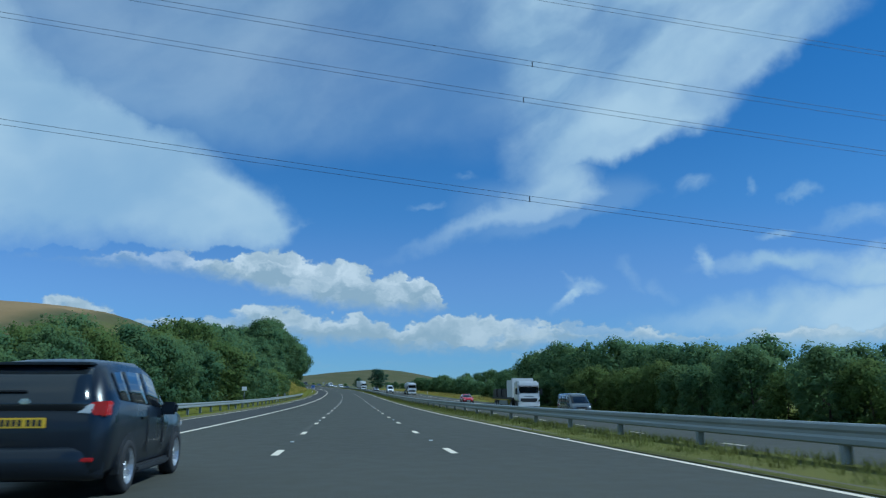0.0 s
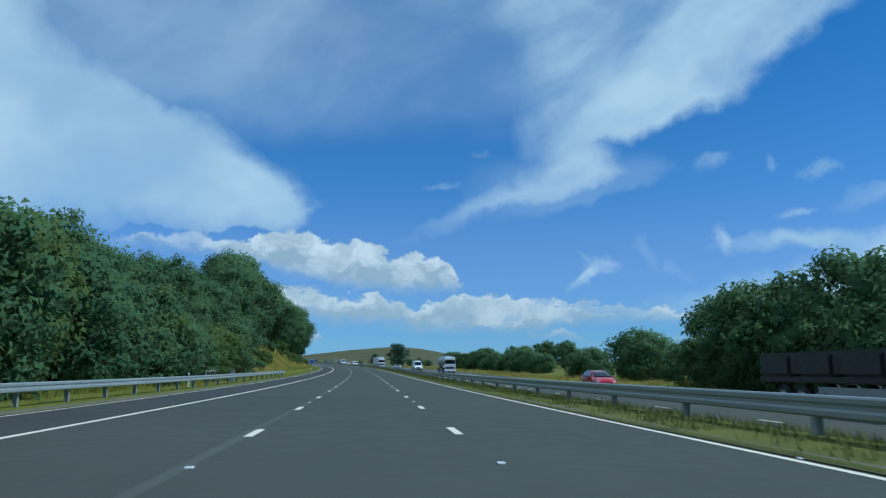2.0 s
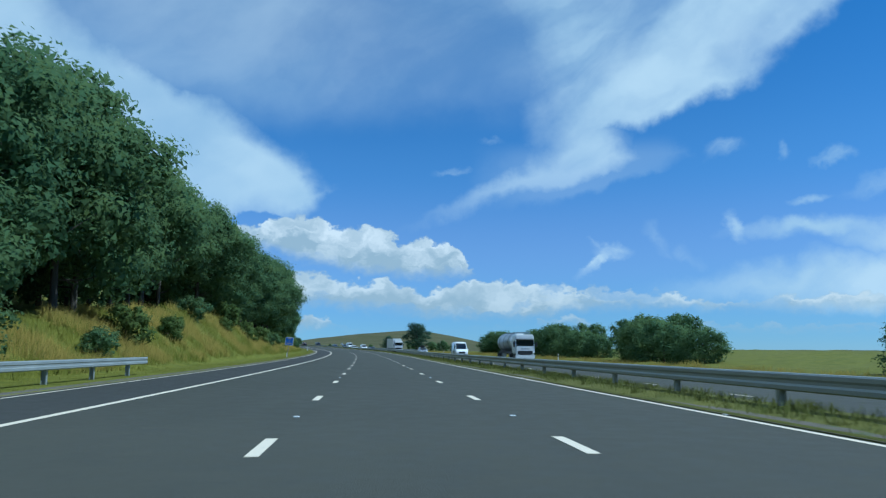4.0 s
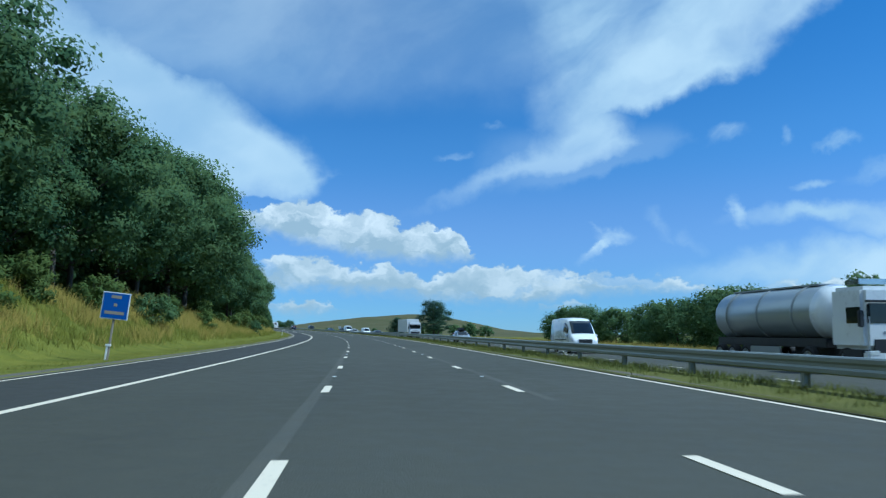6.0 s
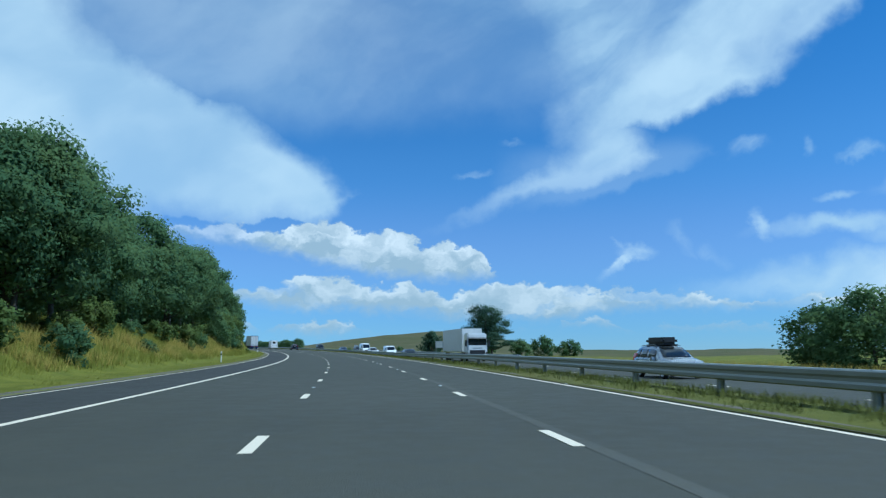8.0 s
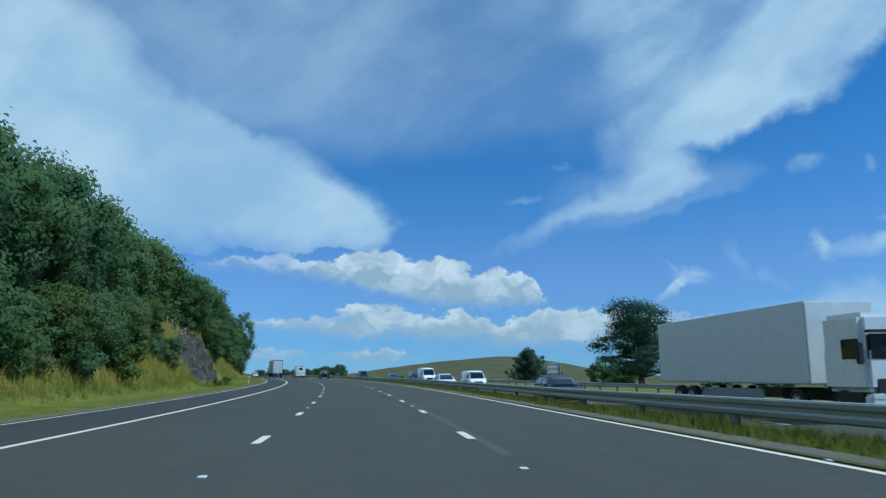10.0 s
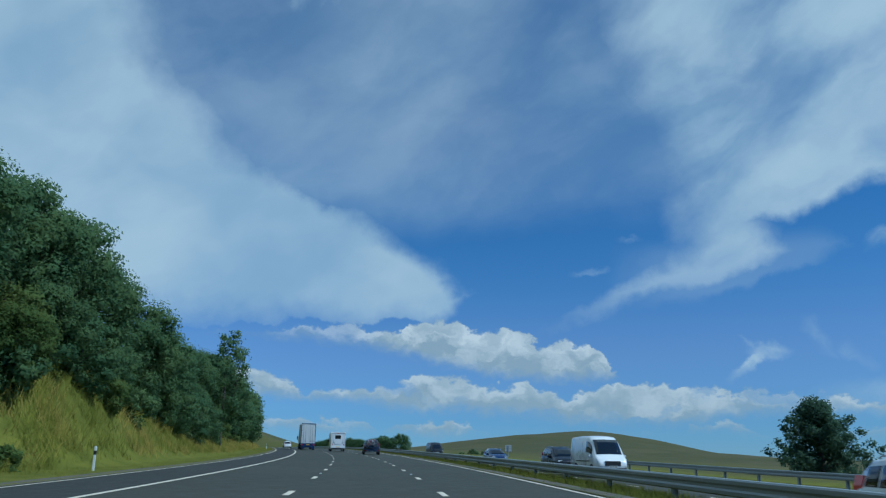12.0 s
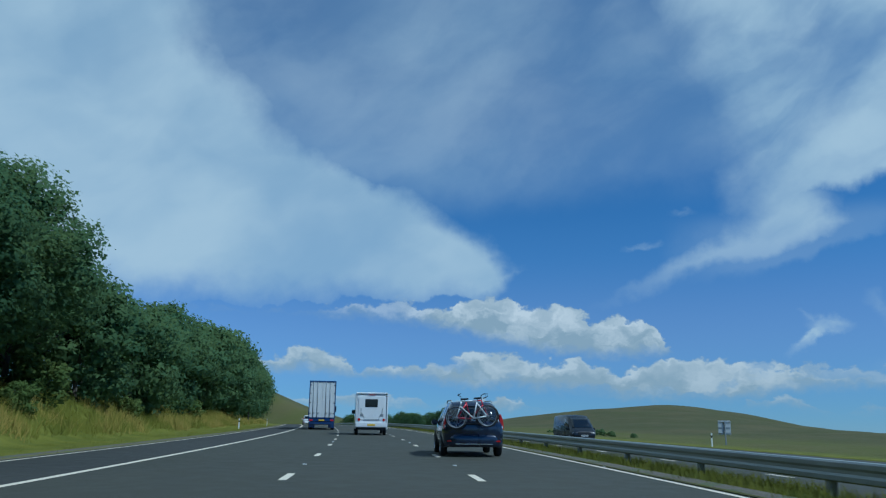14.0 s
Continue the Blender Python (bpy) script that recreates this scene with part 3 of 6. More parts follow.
def grit(n, b):
    p = where(n)
    f, g = n.noise(p, 30.0, 4.0, 0.7), n.noise(p, 1.6, 4.0)
    c = n.mix(f, (0.055, 0.048, 0.036), (0.17, 0.15, 0.115))
    n.put(b.inputs["Base Color"], n.mix(n.ramp(g, 0.5, 0.68, 0.0, 0.8), c, (0.075, 0.10, 0.03)))
    b.inputs["Roughness"].default_value = 0.95
    bump(n, b, f, 0.7, 0.03)


M_GRIT = material("grit and soil", grit)
for name_, prof in (("gritty_edge", [(5.62, 0.02), (5.85, 0.045), (6.05, 0.05)]), ("gritty_edge", [(-9.65, 0.045), (-9.35, 0.04), (-9.1, 0.012)])):
    thing(name_, "brown grit and soil between the asphalt and the grass", "soil edge", kind="structure", mesh=ribbon_mesh(name_, -120, 760, 3.0, prof, M_GRIT))

# ---- safety barriers ----


def rail_profile(u, top, deep, thick, face):
    """A pressed-steel beam: a rounded box with a hollow along each face."""
    z0 = top - deep
    return [(u - thick / 2, z0 + 0.03), (u - thick / 2, z0 + 0.10), (u - thick / 2 + face, z0 + deep * 0.42), (u - thick / 2 + face, z0 + deep * 0.58), (u - thick / 2, top - 0.10),
            (u - thick / 2, top - 0.03), (u - thick / 2 + 0.03, top), (u + thick / 2 - 0.03, top), (u + thick / 2, top - 0.03), (u + thick / 2, top - 0.10), (u + thick / 2 - face, z0 + deep * 0.58),
            (u + thick / 2 - face, z0 + deep * 0.42), (u + thick / 2, z0 + 0.10), (u + thick / 2, z0 + 0.03), (u + thick / 2 - 0.03, z0), (u - thick / 2 + 0.03, z0)]


post_bm = box_bm([((-0.075, -0.06, -0.5), (-0.06, 0.06, 0.5)), ((0.06, -0.06, -0.5), (0.075, 0.06, 0.5)), ((-0.06, -0.012, -0.5), (0.06, 0.012, 0.5))])
post_me = bpy.data.meshes.new("post")
post_bm.to_mesh(post_me)
post_bm.free()
post_me.materials.append(M_STEEL)


def barrier(name, label, u, s0, s1, top, deep, thick, pitch, first, drop=None, behind=0.0):
    root = thing(name, label, "crash barrier")
    k = s0
    while k < s1 - 0.01:
        e = min(k + 40, s1)
        child("rail", ribbon_mesh("rail", k, e, 3.0, rail_profile(u, top, deep, thick, 0.022), M_STEEL, True, drop=drop), root)
        k = e
    s = first
    while s < s1:
        if s > s0:
            child("post", post_me, root, m=rm(s, u + behind, top - deep - 0.44 + (float(drop(s)) if drop else 0.0)))
        s += pitch
    return root


barrier("central_barrier", "weathered galvanised steel crash barrier along the grass reservation", 7.4, -60, 760, 0.71, 0.34, 0.22, 5.06, -55.3, rail_drop)
barrier("verge_barrier", "galvanised steel crash barrier beside the hard shoulder", -10.4, -60, 152, 0.78, 0.30, 0.14, 4.0, -58, behind=-0.15)
barrier("second_barrier", "galvanised steel crash barrier at the far edge of the reservation", 23.0, 345, 470, 0.72, 0.32, 0.18, 4.0, 346, other_drop)

# ---- trees ----


def leaf_quads(centres, normals, size, rng):
    """Pointed leaves, each tilted its own way: their points and faces."""
    n = len(centres)
    ref = rng.normal(size=(n, 3))
    a = np.cross(normals, ref)
    a /= np.linalg.norm(a, axis=1, keepdims=True) + 1e-9
    b = np.cross(normals, a)
    w = size * rng.uniform(0.55, 1.25, (n, 1))
    l = w * rng.uniform(0.9, 1.5, (n, 1))
    v = np.stack([centres - a * w * 0.5 - b * l * 0.45, centres + a * w * 0.5 - b * l * 0.3 + normals * w * 0.15, centres + b * l * 0.65 - normals * w * 0.15], 1).reshape(-1, 3)
    return v, [(3 * i, 3 * i + 1, 3 * i + 2) for i in range(n)]


def lobes_broad(rng, high, wide, low, count):
    """Centres and sizes of the leaf clumps of a broad crown."""
    out = []
    top = high - low
    for k in range(count):
        f = (k + 0.5) / count
        z = low + top * (f ** 0.85)
        r = wide * math.sin(math.pi * min(max(0.12 + 0.86 * f, 0), 1)) ** 0.6 * rng.uniform(0.55, 1.0)
        a = k * 2.4 + rng.uniform(-0.5, 0.5)
        size = wide * rng.uniform(0.20, 0.44) * (30 / max(count, 30)) ** 0.4
        out.append((np.array([r * math.cos(a) * 0.92, r * math.sin(a) * 0.92, z - size * 0.4]), np.array([size, size, size * rng.uniform(0.6, 0.9)])))
    out.append((np.array([0, 0, low + top * 0.55]), np.array([wide * 0.45, wide * 0.45, top * 0.34])))
    return out


def lobes_pine(rng, high, wide, low, count):
    """Flat boughs in loose tiers, the longest low down, with gaps between."""
    out = []
    for k in range(count):
        f = (k + 0.5) / count
        z = low + (high - low) * f
        reach = wide * float(np.interp(f, [0, 0.2, 0.45, 0.75, 1.0], [0.6, 1.0, 0.84, 0.80, 0.50]))
        a = k * 2.4 + rng.uniform(-0.5, 0.5)
        far = rng.uniform(0.45, 1.0) if k % 3 else rng.uniform(0.1, 0.4)
        size = wide * rng.uniform(0.17, 0.27)
        out.append((np.array([reach * far * math.cos(a), reach * far * math.sin(a), z - 0.06 * reach * far]), np.array([size * 1.4, size * 1.4, size * (0.32 if f < 0.4 else 0.66)])))
        if far > 0.7:       # the outer end of the bough, thinner
            out.append((np.array([reach * (far + 0.16) * math.cos(a), reach * (far + 0.16) * math.sin(a), z - 0.04 * reach]), np.array([size * 0.75, size * 0.75, size * 0.24])))
    return out


def lobes_fir(rng, high, wide, low, count):
    """Boughs that reach out and turn up at their ends."""
    out = []
    for k in range(count):
        f = (k + 0.5) / count
        reach = wide * (1 - f) ** 0.6 * rng.uniform(0.75, 1.1)
        a = k * 2.4 + rng.uniform(-0.4, 0.4)
        z = low + (high - low) * f * 0.86
        for q, size in ((0.35, 0.17), (0.68, 0.14), (0.98, 0.085)):
            out.append((np.array([reach * q * math.cos(a), reach * q * math.sin(a), z + 0.2 * reach * q * q]), np.array([size, size, size * 0.8]) * wide))
    return out


def crown_mesh(rng, lobes, leaves, size, mat):
    vol = np.array([s[0] * s[1] for _, s in lobes])
    pick = rng.choice(len(lobes), leaves, p=vol / vol.sum())
    c = np.array([l[0] for l in lobes])[pick]
    s = np.array([l[1] for l in lobes])[pick]
    d = rng.normal(size=(leaves, 3))
    d /= np.linalg.norm(d, axis=1, keepdims=True)
    r = rng.uniform(0.0, 1.0, (leaves, 1)) ** 0.22
    r = r * (1 + 0.16 * rng.normal(size=(leaves, 1)))
    p = c + d * s * r
    nrm = d + np.array([0, 0, 0.35]) + 0.5 * rng.normal(size=(leaves, 3))
    nrm /= np.linalg.norm(nrm, axis=1, keepdims=True)
    inner = rng.uniform(size=(leaves, 1)) < 0.08        # broad sprays deep inside close the gaps
    p = np.where(inner, c + d * s * 0.45, p)
    v, f = leaf_quads(p, nrm, np.where(inner, size * 1.9, size), rng)
    me = mesh_of("crown", v.tolist(), f, mat, True)
    mid = np.mean([l[0] for l in lobes], 0)
    soft = d * 0.75 + 0.45 * (p - mid) / np.max(np.abs(p - mid)) + np.array([0, 0, 0.2]) + 0.12 * rng.normal(size=(leaves, 3))
    soft = np.where((soft * nrm).sum(1, keepdims=True) < 0.05, nrm, soft)
    soft /= np.linalg.norm(soft, axis=1, keepdims=True)
    me.normals_split_custom_set_from_vertices(np.repeat(soft, 3, 0).tolist())
    return me


def trunk_mesh(rng, lobes, high, low, thick, bare=0.6):
    lean = rng.normal(0, 0.03, 2) * high
    line_ = [(lean[0] * f ** 2, lean[1] * f ** 2 + 0.1 * math.sin(5 * f), high * f * 0.8 - 0.5 * (f == 0)) for f in (0, 0.08, 0.3, 0.55, 0.8, 1.0)]
    items = [tube_data(line_, [thick * 1.5, thick, thick * 0.82, thick * 0.6, thick * 0.35, thick * 0.12], 8)]
    for k in range(0, len(lobes), 3):
        c = lobes[k][0]
        z0 = max(low * bare, c[2] * 0.55)
        base = Vector((lean[0] * (z0 / high) ** 2, lean[1] * (z0 / high) ** 2, z0))
        end = Vector(c.tolist())
        mid = base.lerp(end, 0.5) + Vector((0, 0, -0.08 * (end - base).length))
        items.append(tube_data([base, mid, end], [thick * 0.38, thick * 0.24, thick * 0.06], 4))
    v, f = merged(items)
    return mesh_of("trunk", v, f, M_BARK, True)


def make_tree(name, label, seed, high, wide, low, count, leaves, size, mat, thick, lobes_of=lobes_broad):
    rng = np.random.RandomState(seed)
    root = thing(name, label, "tree" if "shrub" not in name else "shrub")
    lobes = lobes_of(rng, high, wide, low, count)
    child("trunk", trunk_mesh(rng, lobes, high, low, thick), root)
    child("crown", crown_mesh(rng, lobes, leaves, size, mat), root)
    return root


GREEN = "broad-leaved tree with a dense dark green crown on the bank"
kinds = {
    "tall": [make_tree("broadleaf_tree", GREEN, 10 + k, 11.0, 5.0, 2.6, 44, 15000, 0.225, M_LEAF, 0.19) for k in range(4)],
    "near": [make_tree("broadleaf_tree", "tall broad-leaved tree with a billowing dark green crown", 20 + k, 11.0, 5.0, 3.0, 52, 26000, 0.175, M_LEAF, 0.19) for k in range(3)],
    "mid": [make_tree("broadleaf_tree", GREEN, 60 + k, 11.0, 5.0, 1.0, 30, 6000, 0.36, M_LEAF, 0.19) for k in range(3)],
    "edge": [make_tree("broadleaf_tree", "leafy tree in green summer leaf, branched to the ground", 30 + k, 7.0, 3.6, 0.4, 34, 6500, 0.235, M_LEAF if k != 1 else M_LEAF_PALE, 0.11) for k in range(3)],
    "round": [make_tree("broadleaf_tree", "low rounded dark green tree beyond the opposite carriageway", 40 + k, 6.4, 4.2, 0.2, 36, 9000, 0.22, M_LEAF, 0.12) for k in range(3)],
    "back": [make_tree("broadleaf_tree", GREEN, 50 + k, 12.0, 5.2, 1.5, 24, 3200, 0.46, M_LEAF, 0.2) for k in range(3)],
    "thin": [make_tree("young_tree", "slender tree with a loose open crown", 70 + k, 9.0, 2.2, 2.2, 26, 5000, 0.15, M_LEAF_PALE if k else M_LEAF, 0.09) for k in range(2)],
    "bush": [make_tree("shrub", "rounded green shrub in the long grass", 90 + k, 2.2, 1.5, 0.1, 14, 2000, 0.16, M_LEAF_PALE if k else M_LEAF, 0.05) for k in range(3)],
    "pine": [make_tree("pine_tree", "dark Scots pine with layered flat boughs", 110 + k, 10.0, 5.6, 2.0, 42, 20000, 0.16, M_NEEDLE, 0.26, lobes_pine) for k in range(2)],
    "fir": [make_tree("conifer_tree", "dense dark green young conifer", 120, 6.0, 5.0, 0.2, 34, 16000, 0.15, M_NEEDLE, 0.15, lobes_fir)],
}
used = set()
tree_rng = random.Random(5)


def plant(kind, s, u, scale=1.0, group="", which=None, sink=0.15, wide=1.0):
    pool = kinds[kind]
    base = pool[tree_rng.randrange(len(pool)) if which is None else which]
    m = Matrix.Translation(rp(s, u, ground_at(s, u) - sink)) @ Euler((0, 0, tree_rng.uniform(0, 6.28))).to_matrix().to_4x4() @ Matrix.Diagonal((scale * wide, scale * wide, scale * tree_rng.uniform(0.92, 1.08), 1))
    if base.name in used:
        ob = copy_thing(base, m)
        ob.matrix_basis = m
    else:
        used.add(base.name)
        base.matrix_basis = m
        ob = base
    if group:
        ob["group"] = group
    return ob


def jitter(a):
    return tree_rng.uniform(-a, a)


WOOD = "trees of the roadside wood"


def belt(kind, s0, s1, pitch, u_of, k_of, group, wob=0.9, spread=0.1):
    """A row of trees: where it runs and how tall it is, each as ([along], [value])."""
    s = s0
    while s < s1:
        plant(kind, s + jitter(pitch * 0.25), float(np.interp(s, *u_of)) + jitter(wob), float(np.interp(s, *k_of)) * tree_rng.uniform(1 - spread, 1 + spread), group)
        s += pitch


belt("edge", 16, 108, 5.2, ([0, 1], [-15.6, -15.6]), ([18, 42, 60, 73, 100], [0.54, 0.78, 0.90, 1.08, 1.10]), WOOD)
belt("edge", 18, 108, 6.0, ([0, 1], [-20.5, -20.5]), ([18, 42, 60, 73, 100], [0.58, 0.88, 1.00, 1.22, 1.25]), WOOD)
for s_, u_, k in ((70, -17.5, 1.05), (74, -17, 0.95), (97, -18.5, 1.15), (113, -15.5, 1.1)):
    plant("thin", s_, u_, k, WOOD)
TOP = ([104, 112, 120, 132, 145, 160, 205, 218, 230, 240, 250, 268, 278, 286, 300, 345],
       [0.86, 0.84, 0.62, 0.66, 1.00, 1.20, 1.16, 1.04, 1.04, 1.20, 1.36, 1.26, 0.98, 0.88, 0.88, 0.86])
belt("near", 196, 292, 6.4, ([196, 225, 292], [-20.6, -19.8, -18.6]), TOP, WOOD, 1.4, 0.14)
belt("tall", 101, 195, 6.4, ([106, 150, 190], [-18.5, -19.2, -21.0]), TOP, WOOD)
belt("tall", 293, 345, 6.6, ([106, 150, 190, 225, 340], [-18.5, -19.2, -21.0, -19.6, -17.6]), TOP, WOOD)
belt("back", 108, 345, 7.2, ([0, 1], [-26, -26]), (TOP[0], [v * 0.82 for v in TOP[1]]), WOOD, 1.5)
belt("back", 112, 345, 11.0, ([0, 1], [-35, -35]), (TOP[0], [v * 0.8 for v in TOP[1]]), WOOD, 2.0)
belt("edge", 102, 152, 5.0, ([100, 150], [-14.6, -15.6]), ([0, 1], [0.72, 0.72]), WOOD, 0.5, 0.2)
belt("tall", 345, 386, 6.0, ([345, 386], [-18.0, -21.5]), ([345, 386], [0.90, 0.90]), WOOD)
belt("edge", 376, 424, 5.0, ([376, 390, 410, 424], [-21.5, -24.5, -23.0, -20.0]), ([376, 394, 412, 424], [0.95, 1.42, 1.40, 1.0]), WOOD)
HIGH = ([420, 441, 455, 462, 470, 478, 487, 494, 500], [0.66, 0.74, 0.68, 0.60, 0.68, 0.86, 0.92, 0.72, 0.66])
belt("near", 458, 491, 5.8, ([440, 480, 500], [-16.6, -17.4, -17.4]), HIGH, WOOD)
for a, b in ((420, 457), (492, 500)):
    belt("tall", a, b, 5.8, ([420, 440, 480, 500], [-18.0, -16.5, -17.4, -17.4]), HIGH, WOOD)
belt("back", 348, 500, 7.5, ([348, 390, 440, 500], [-25, -28, -24, -23]), ([348, 372, 395, 415, 440, 455, 500], [0.66, 0.5, 0.62, 0.55, 0.75, 0.55, 0.55]), WOOD, 1.5)
belt("mid", 500, 640, 6.4, ([0, 1], [-16.4, -16.4]), ([500, 508, 520, 545, 640], [0.66, 0.66, 0.74, 0.88, 0.90]), WOOD)
belt("back", 503, 640, 8.0, ([0, 1], [-23, -23]), ([500, 520, 560, 640], [0.75, 0.55, 0.66, 0.7]), WOOD, 1.5)
plant("thin", 472.5, -13.6, 1.35, WOOD, 0)
belt("edge", 352, 387, 4.2, ([352, 387], [-15.0, -16.6]), ([0, 1], [0.52, 0.52]), WOOD, 0.6, 0.2)
belt("edge", 421, 470, 4.4, ([421, 470], [-15.8, -14.8]), ([0, 1], [0.50, 0.50]), WOOD, 0.6, 0.2)
plant("thin", 566, -13.6, 1.15, WOOD, 0)
for s_ in np.arange(158, 640, 8.0):
    if not 385 < s_ < 420:
        plant("bush", s_ + jitter(3), -14.6 - abs(jitter(2.2)), tree_rng.uniform(0.6, 1.15), "shrubs on the bank")

for s_, u_, k in ((420.5, -15.2, 0.9), (423, -16.5, 1.2), (418, -18.6, 0.9), (412, -19.4, 0.8), (404, -20.2, 0.9), (395, -20.6, 1.0), (416.5, -13.2, 0.5), (401, -12.6, 0.35), (408, -12.5, 0.3)):
    plant("bush", s_, u_, k, "shrubs on the bank")
for s_ in np.arange(353, 389, 2.2):
    plant("bush", s_ + jitter(0.8), -15.4 + jitter(1.7), tree_rng.uniform(0.55, 1.15), "shrubs on the bank")
plant("bush", 290, -13.9, 0.85, "shrubs on the bank", 0)
plant("bush", 307, -14.2, 0.5, "shrubs on the bank", 0)

RIGHT = "trees beyond the opposite carriageway"
LOW = ([-24, 28, 40, 54, 62, 75, 110], [0.40, 0.40, 0.47, 0.62, 0.56, 0.70, 0.78])
belt("mid", -24, 114, 5.6, ([0, 1], [30.5, 30.5]), LOW, RIGHT, 1.0)
belt("back", -22, 112, 8.0, ([0, 1], [38, 38]), (LOW[0], [v * 0.9 for v in LOW[1]]), RIGHT, 1.5)
belt("edge", -23, 112, 4.0, ([0, 1], [27.0, 27.0]), ([0, 1], [0.60, 0.60]), RIGHT, 0.7, 0.15)
for s_, u_, k in ((137, 33, 0.92), (142, 36, 0.90), (131, 36, 0.72), (157.5, 33, 0.76), (162, 35, 0.66), (197, 36, 0.66), (203, 34, 0.84), (209, 35, 0.90), (216, 36, 0.78), (236, 37, 0.66), (243, 36, 0.80), (250, 35, 0.86), (257, 36, 0.92), (264, 35, 0.9), (271, 36, 0.8),
                 (284, 36, 0.78), (291, 34, 0.88), (298, 34, 0.82), (304, 35, 0.75)):
    plant("round", s_, u_, k, RIGHT, wide=1.18)
for s_ in np.arange(236, 300, 8.0):
    plant("back", s_, 54 + jitter(6), 0.6 * tree_rng.uniform(0.85, 1.1), RIGHT)
plant("pine", 406.5, 36.4, 0.99, RIGHT, 0)
plant("pine", 412, 39.5, 0.86, RIGHT, 1)
plant("fir", 439, 33.0, 1.02, RIGHT)
for s_, u_, k in ((424, 39.5, 1.8), (428, 43, 1.6), (420, 41, 1.4), (395, 40, 1.7), (388, 42, 1.7), (381, 44, 1.5)):
    plant("bush", s_, u_, k, "low scrub beyond the road", 0)
for s_, u_, k in ((499, 41, 1.0), (577, 41, 0.8), (569, 42, 0.6), (583, 46, 0.7), (556, 40, 0.4), (618, 55, 0.9), (640, 58, 0.8)):
    plant("bush", s_, u_, k, "low scrub beyond the road", 0)
for s_ in np.arange(610, 760, 9.0):
    plant("round", s_, 27.5 + jitter(2), 0.75 * tree_rng.uniform(0.8, 1.1), RIGHT)

# ---- grasses ----


def blades(name, label, mat, spots, high, wide, per, seed, lean=0.35):
    """Tufts of blades at (along, right) spots: one object."""
    rng = np.random.RandomState(seed)
    sp = np.repeat(spots, per, 0)
    n = len(sp)
    sp = sp + rng.normal(0, 0.05 + wide * 4.0, (n, 2))
    z = lift(sp[:, 0], sp[:, 1])
    base = road_xyz(sp[:, 0], sp[:, 1])
    base[:, 2] += z - 0.03
    h = high * rng.uniform(0.5, 1.25, n)
    a = rng.uniform(0, 6.28, n)
    across = np.stack([np.cos(a), np.sin(a), 0 * a], 1) * wide
    th = np.interp(sp[:, 0], GS, GT)
    side_ = np.where(sp[:, 1] < 0, 1.0, -1.0)
    toward = np.stack([side_ * np.cos(th) + 0.8 * np.sin(th), side_ * np.sin(th) - 0.8 * np.cos(th)], 1)
    turn = np.where(across[:, 1] * toward[:, 0] - across[:, 0] * toward[:, 1] < 0, -1.0, 1.0)
    across *= turn[:, None]
    tip = base + np.stack([rng.normal(0, lean, n) * h, rng.normal(0, lean, n) * h, h], 1)
    v = np.stack([base - across * 0.5, base + across * 0.5, tip], 1).reshape(-1, 3)
    f = [(3 * i, 3 * i + 1, 3 * i + 2) for i in range(n)]
    me = mesh_of(name, v.tolist(), f, mat, True)
    up = np.concatenate([toward * 0.2, np.full((n, 1), 0.95)], 1) + 0.18 * rng.normal(size=(n, 3))
    up /= np.linalg.norm(up, axis=1, keepdims=True)
    me.normals_split_custom_set_from_vertices(np.repeat(up, 3, 0).tolist())
    return thing(name, label, "grass", kind="stuff", mesh=me)


def spots(count, s0, s1, u0, u1, seed, clump=0.0):
    rng = np.random.RandomState(seed)
    p = np.stack([rng.uniform(s0, s1, count), rng.uniform(u0, u1, count)], 1)
    if clump:
        keep = ripple(p[:, 0], p[:, 1] * 2, 7.0, seed) > clump
        p = p[keep]
    return p


blades("reservation_grass", "long green grass in the central reservation", M_GRASS_SHADED, spots(9000, -20, 560, 5.95, 8.9, 1), 0.20, 0.026, 12, 2)
blades("tall_reservation_grass", "tall lush green grass in the wide reservation", M_GRASS, spots(7500, 318, 560, 6.25, 9.0, 21), 0.27, 0.030, 12, 22)
blades("verge_grass", "short mown green grass of the verge", M_GRASS, spots(6000, 0, 560, -13.1, -9.35, 3), 0.10, 0.022, 10, 4)
blades("bank_grass", "long green grass and weeds on the bank", M_GRASS, np.concatenate([spots(16000, 60, 600, -18.5, -12.9, 5), spots(2600, 350, 430, -21.5, -12.5, 55)]), 0.50, 0.044, 9, 6)
blades("dry_bank_grass", "tall golden dry grass on the bank", M_STRAW, np.concatenate([spots(8500, 135, 260, -18.5, -13.2, 7, 0.08), spots(2500, 260, 350, -16, -13.2, 8, 0.1), spots(1800, 350, 425, -20, -13.2, 18, 0.0), spots(3000, 430, 620, -16, -12.6, 9, 0.05)]), 0.75, 0.034, 10, 10)
blades("far_verge_grass", "rough dry grass beyond the opposite carriageway", M_STRAW, spots(3000, 100, 360, 24, 31, 11, -0.1), 0.5, 0.045, 8, 12)


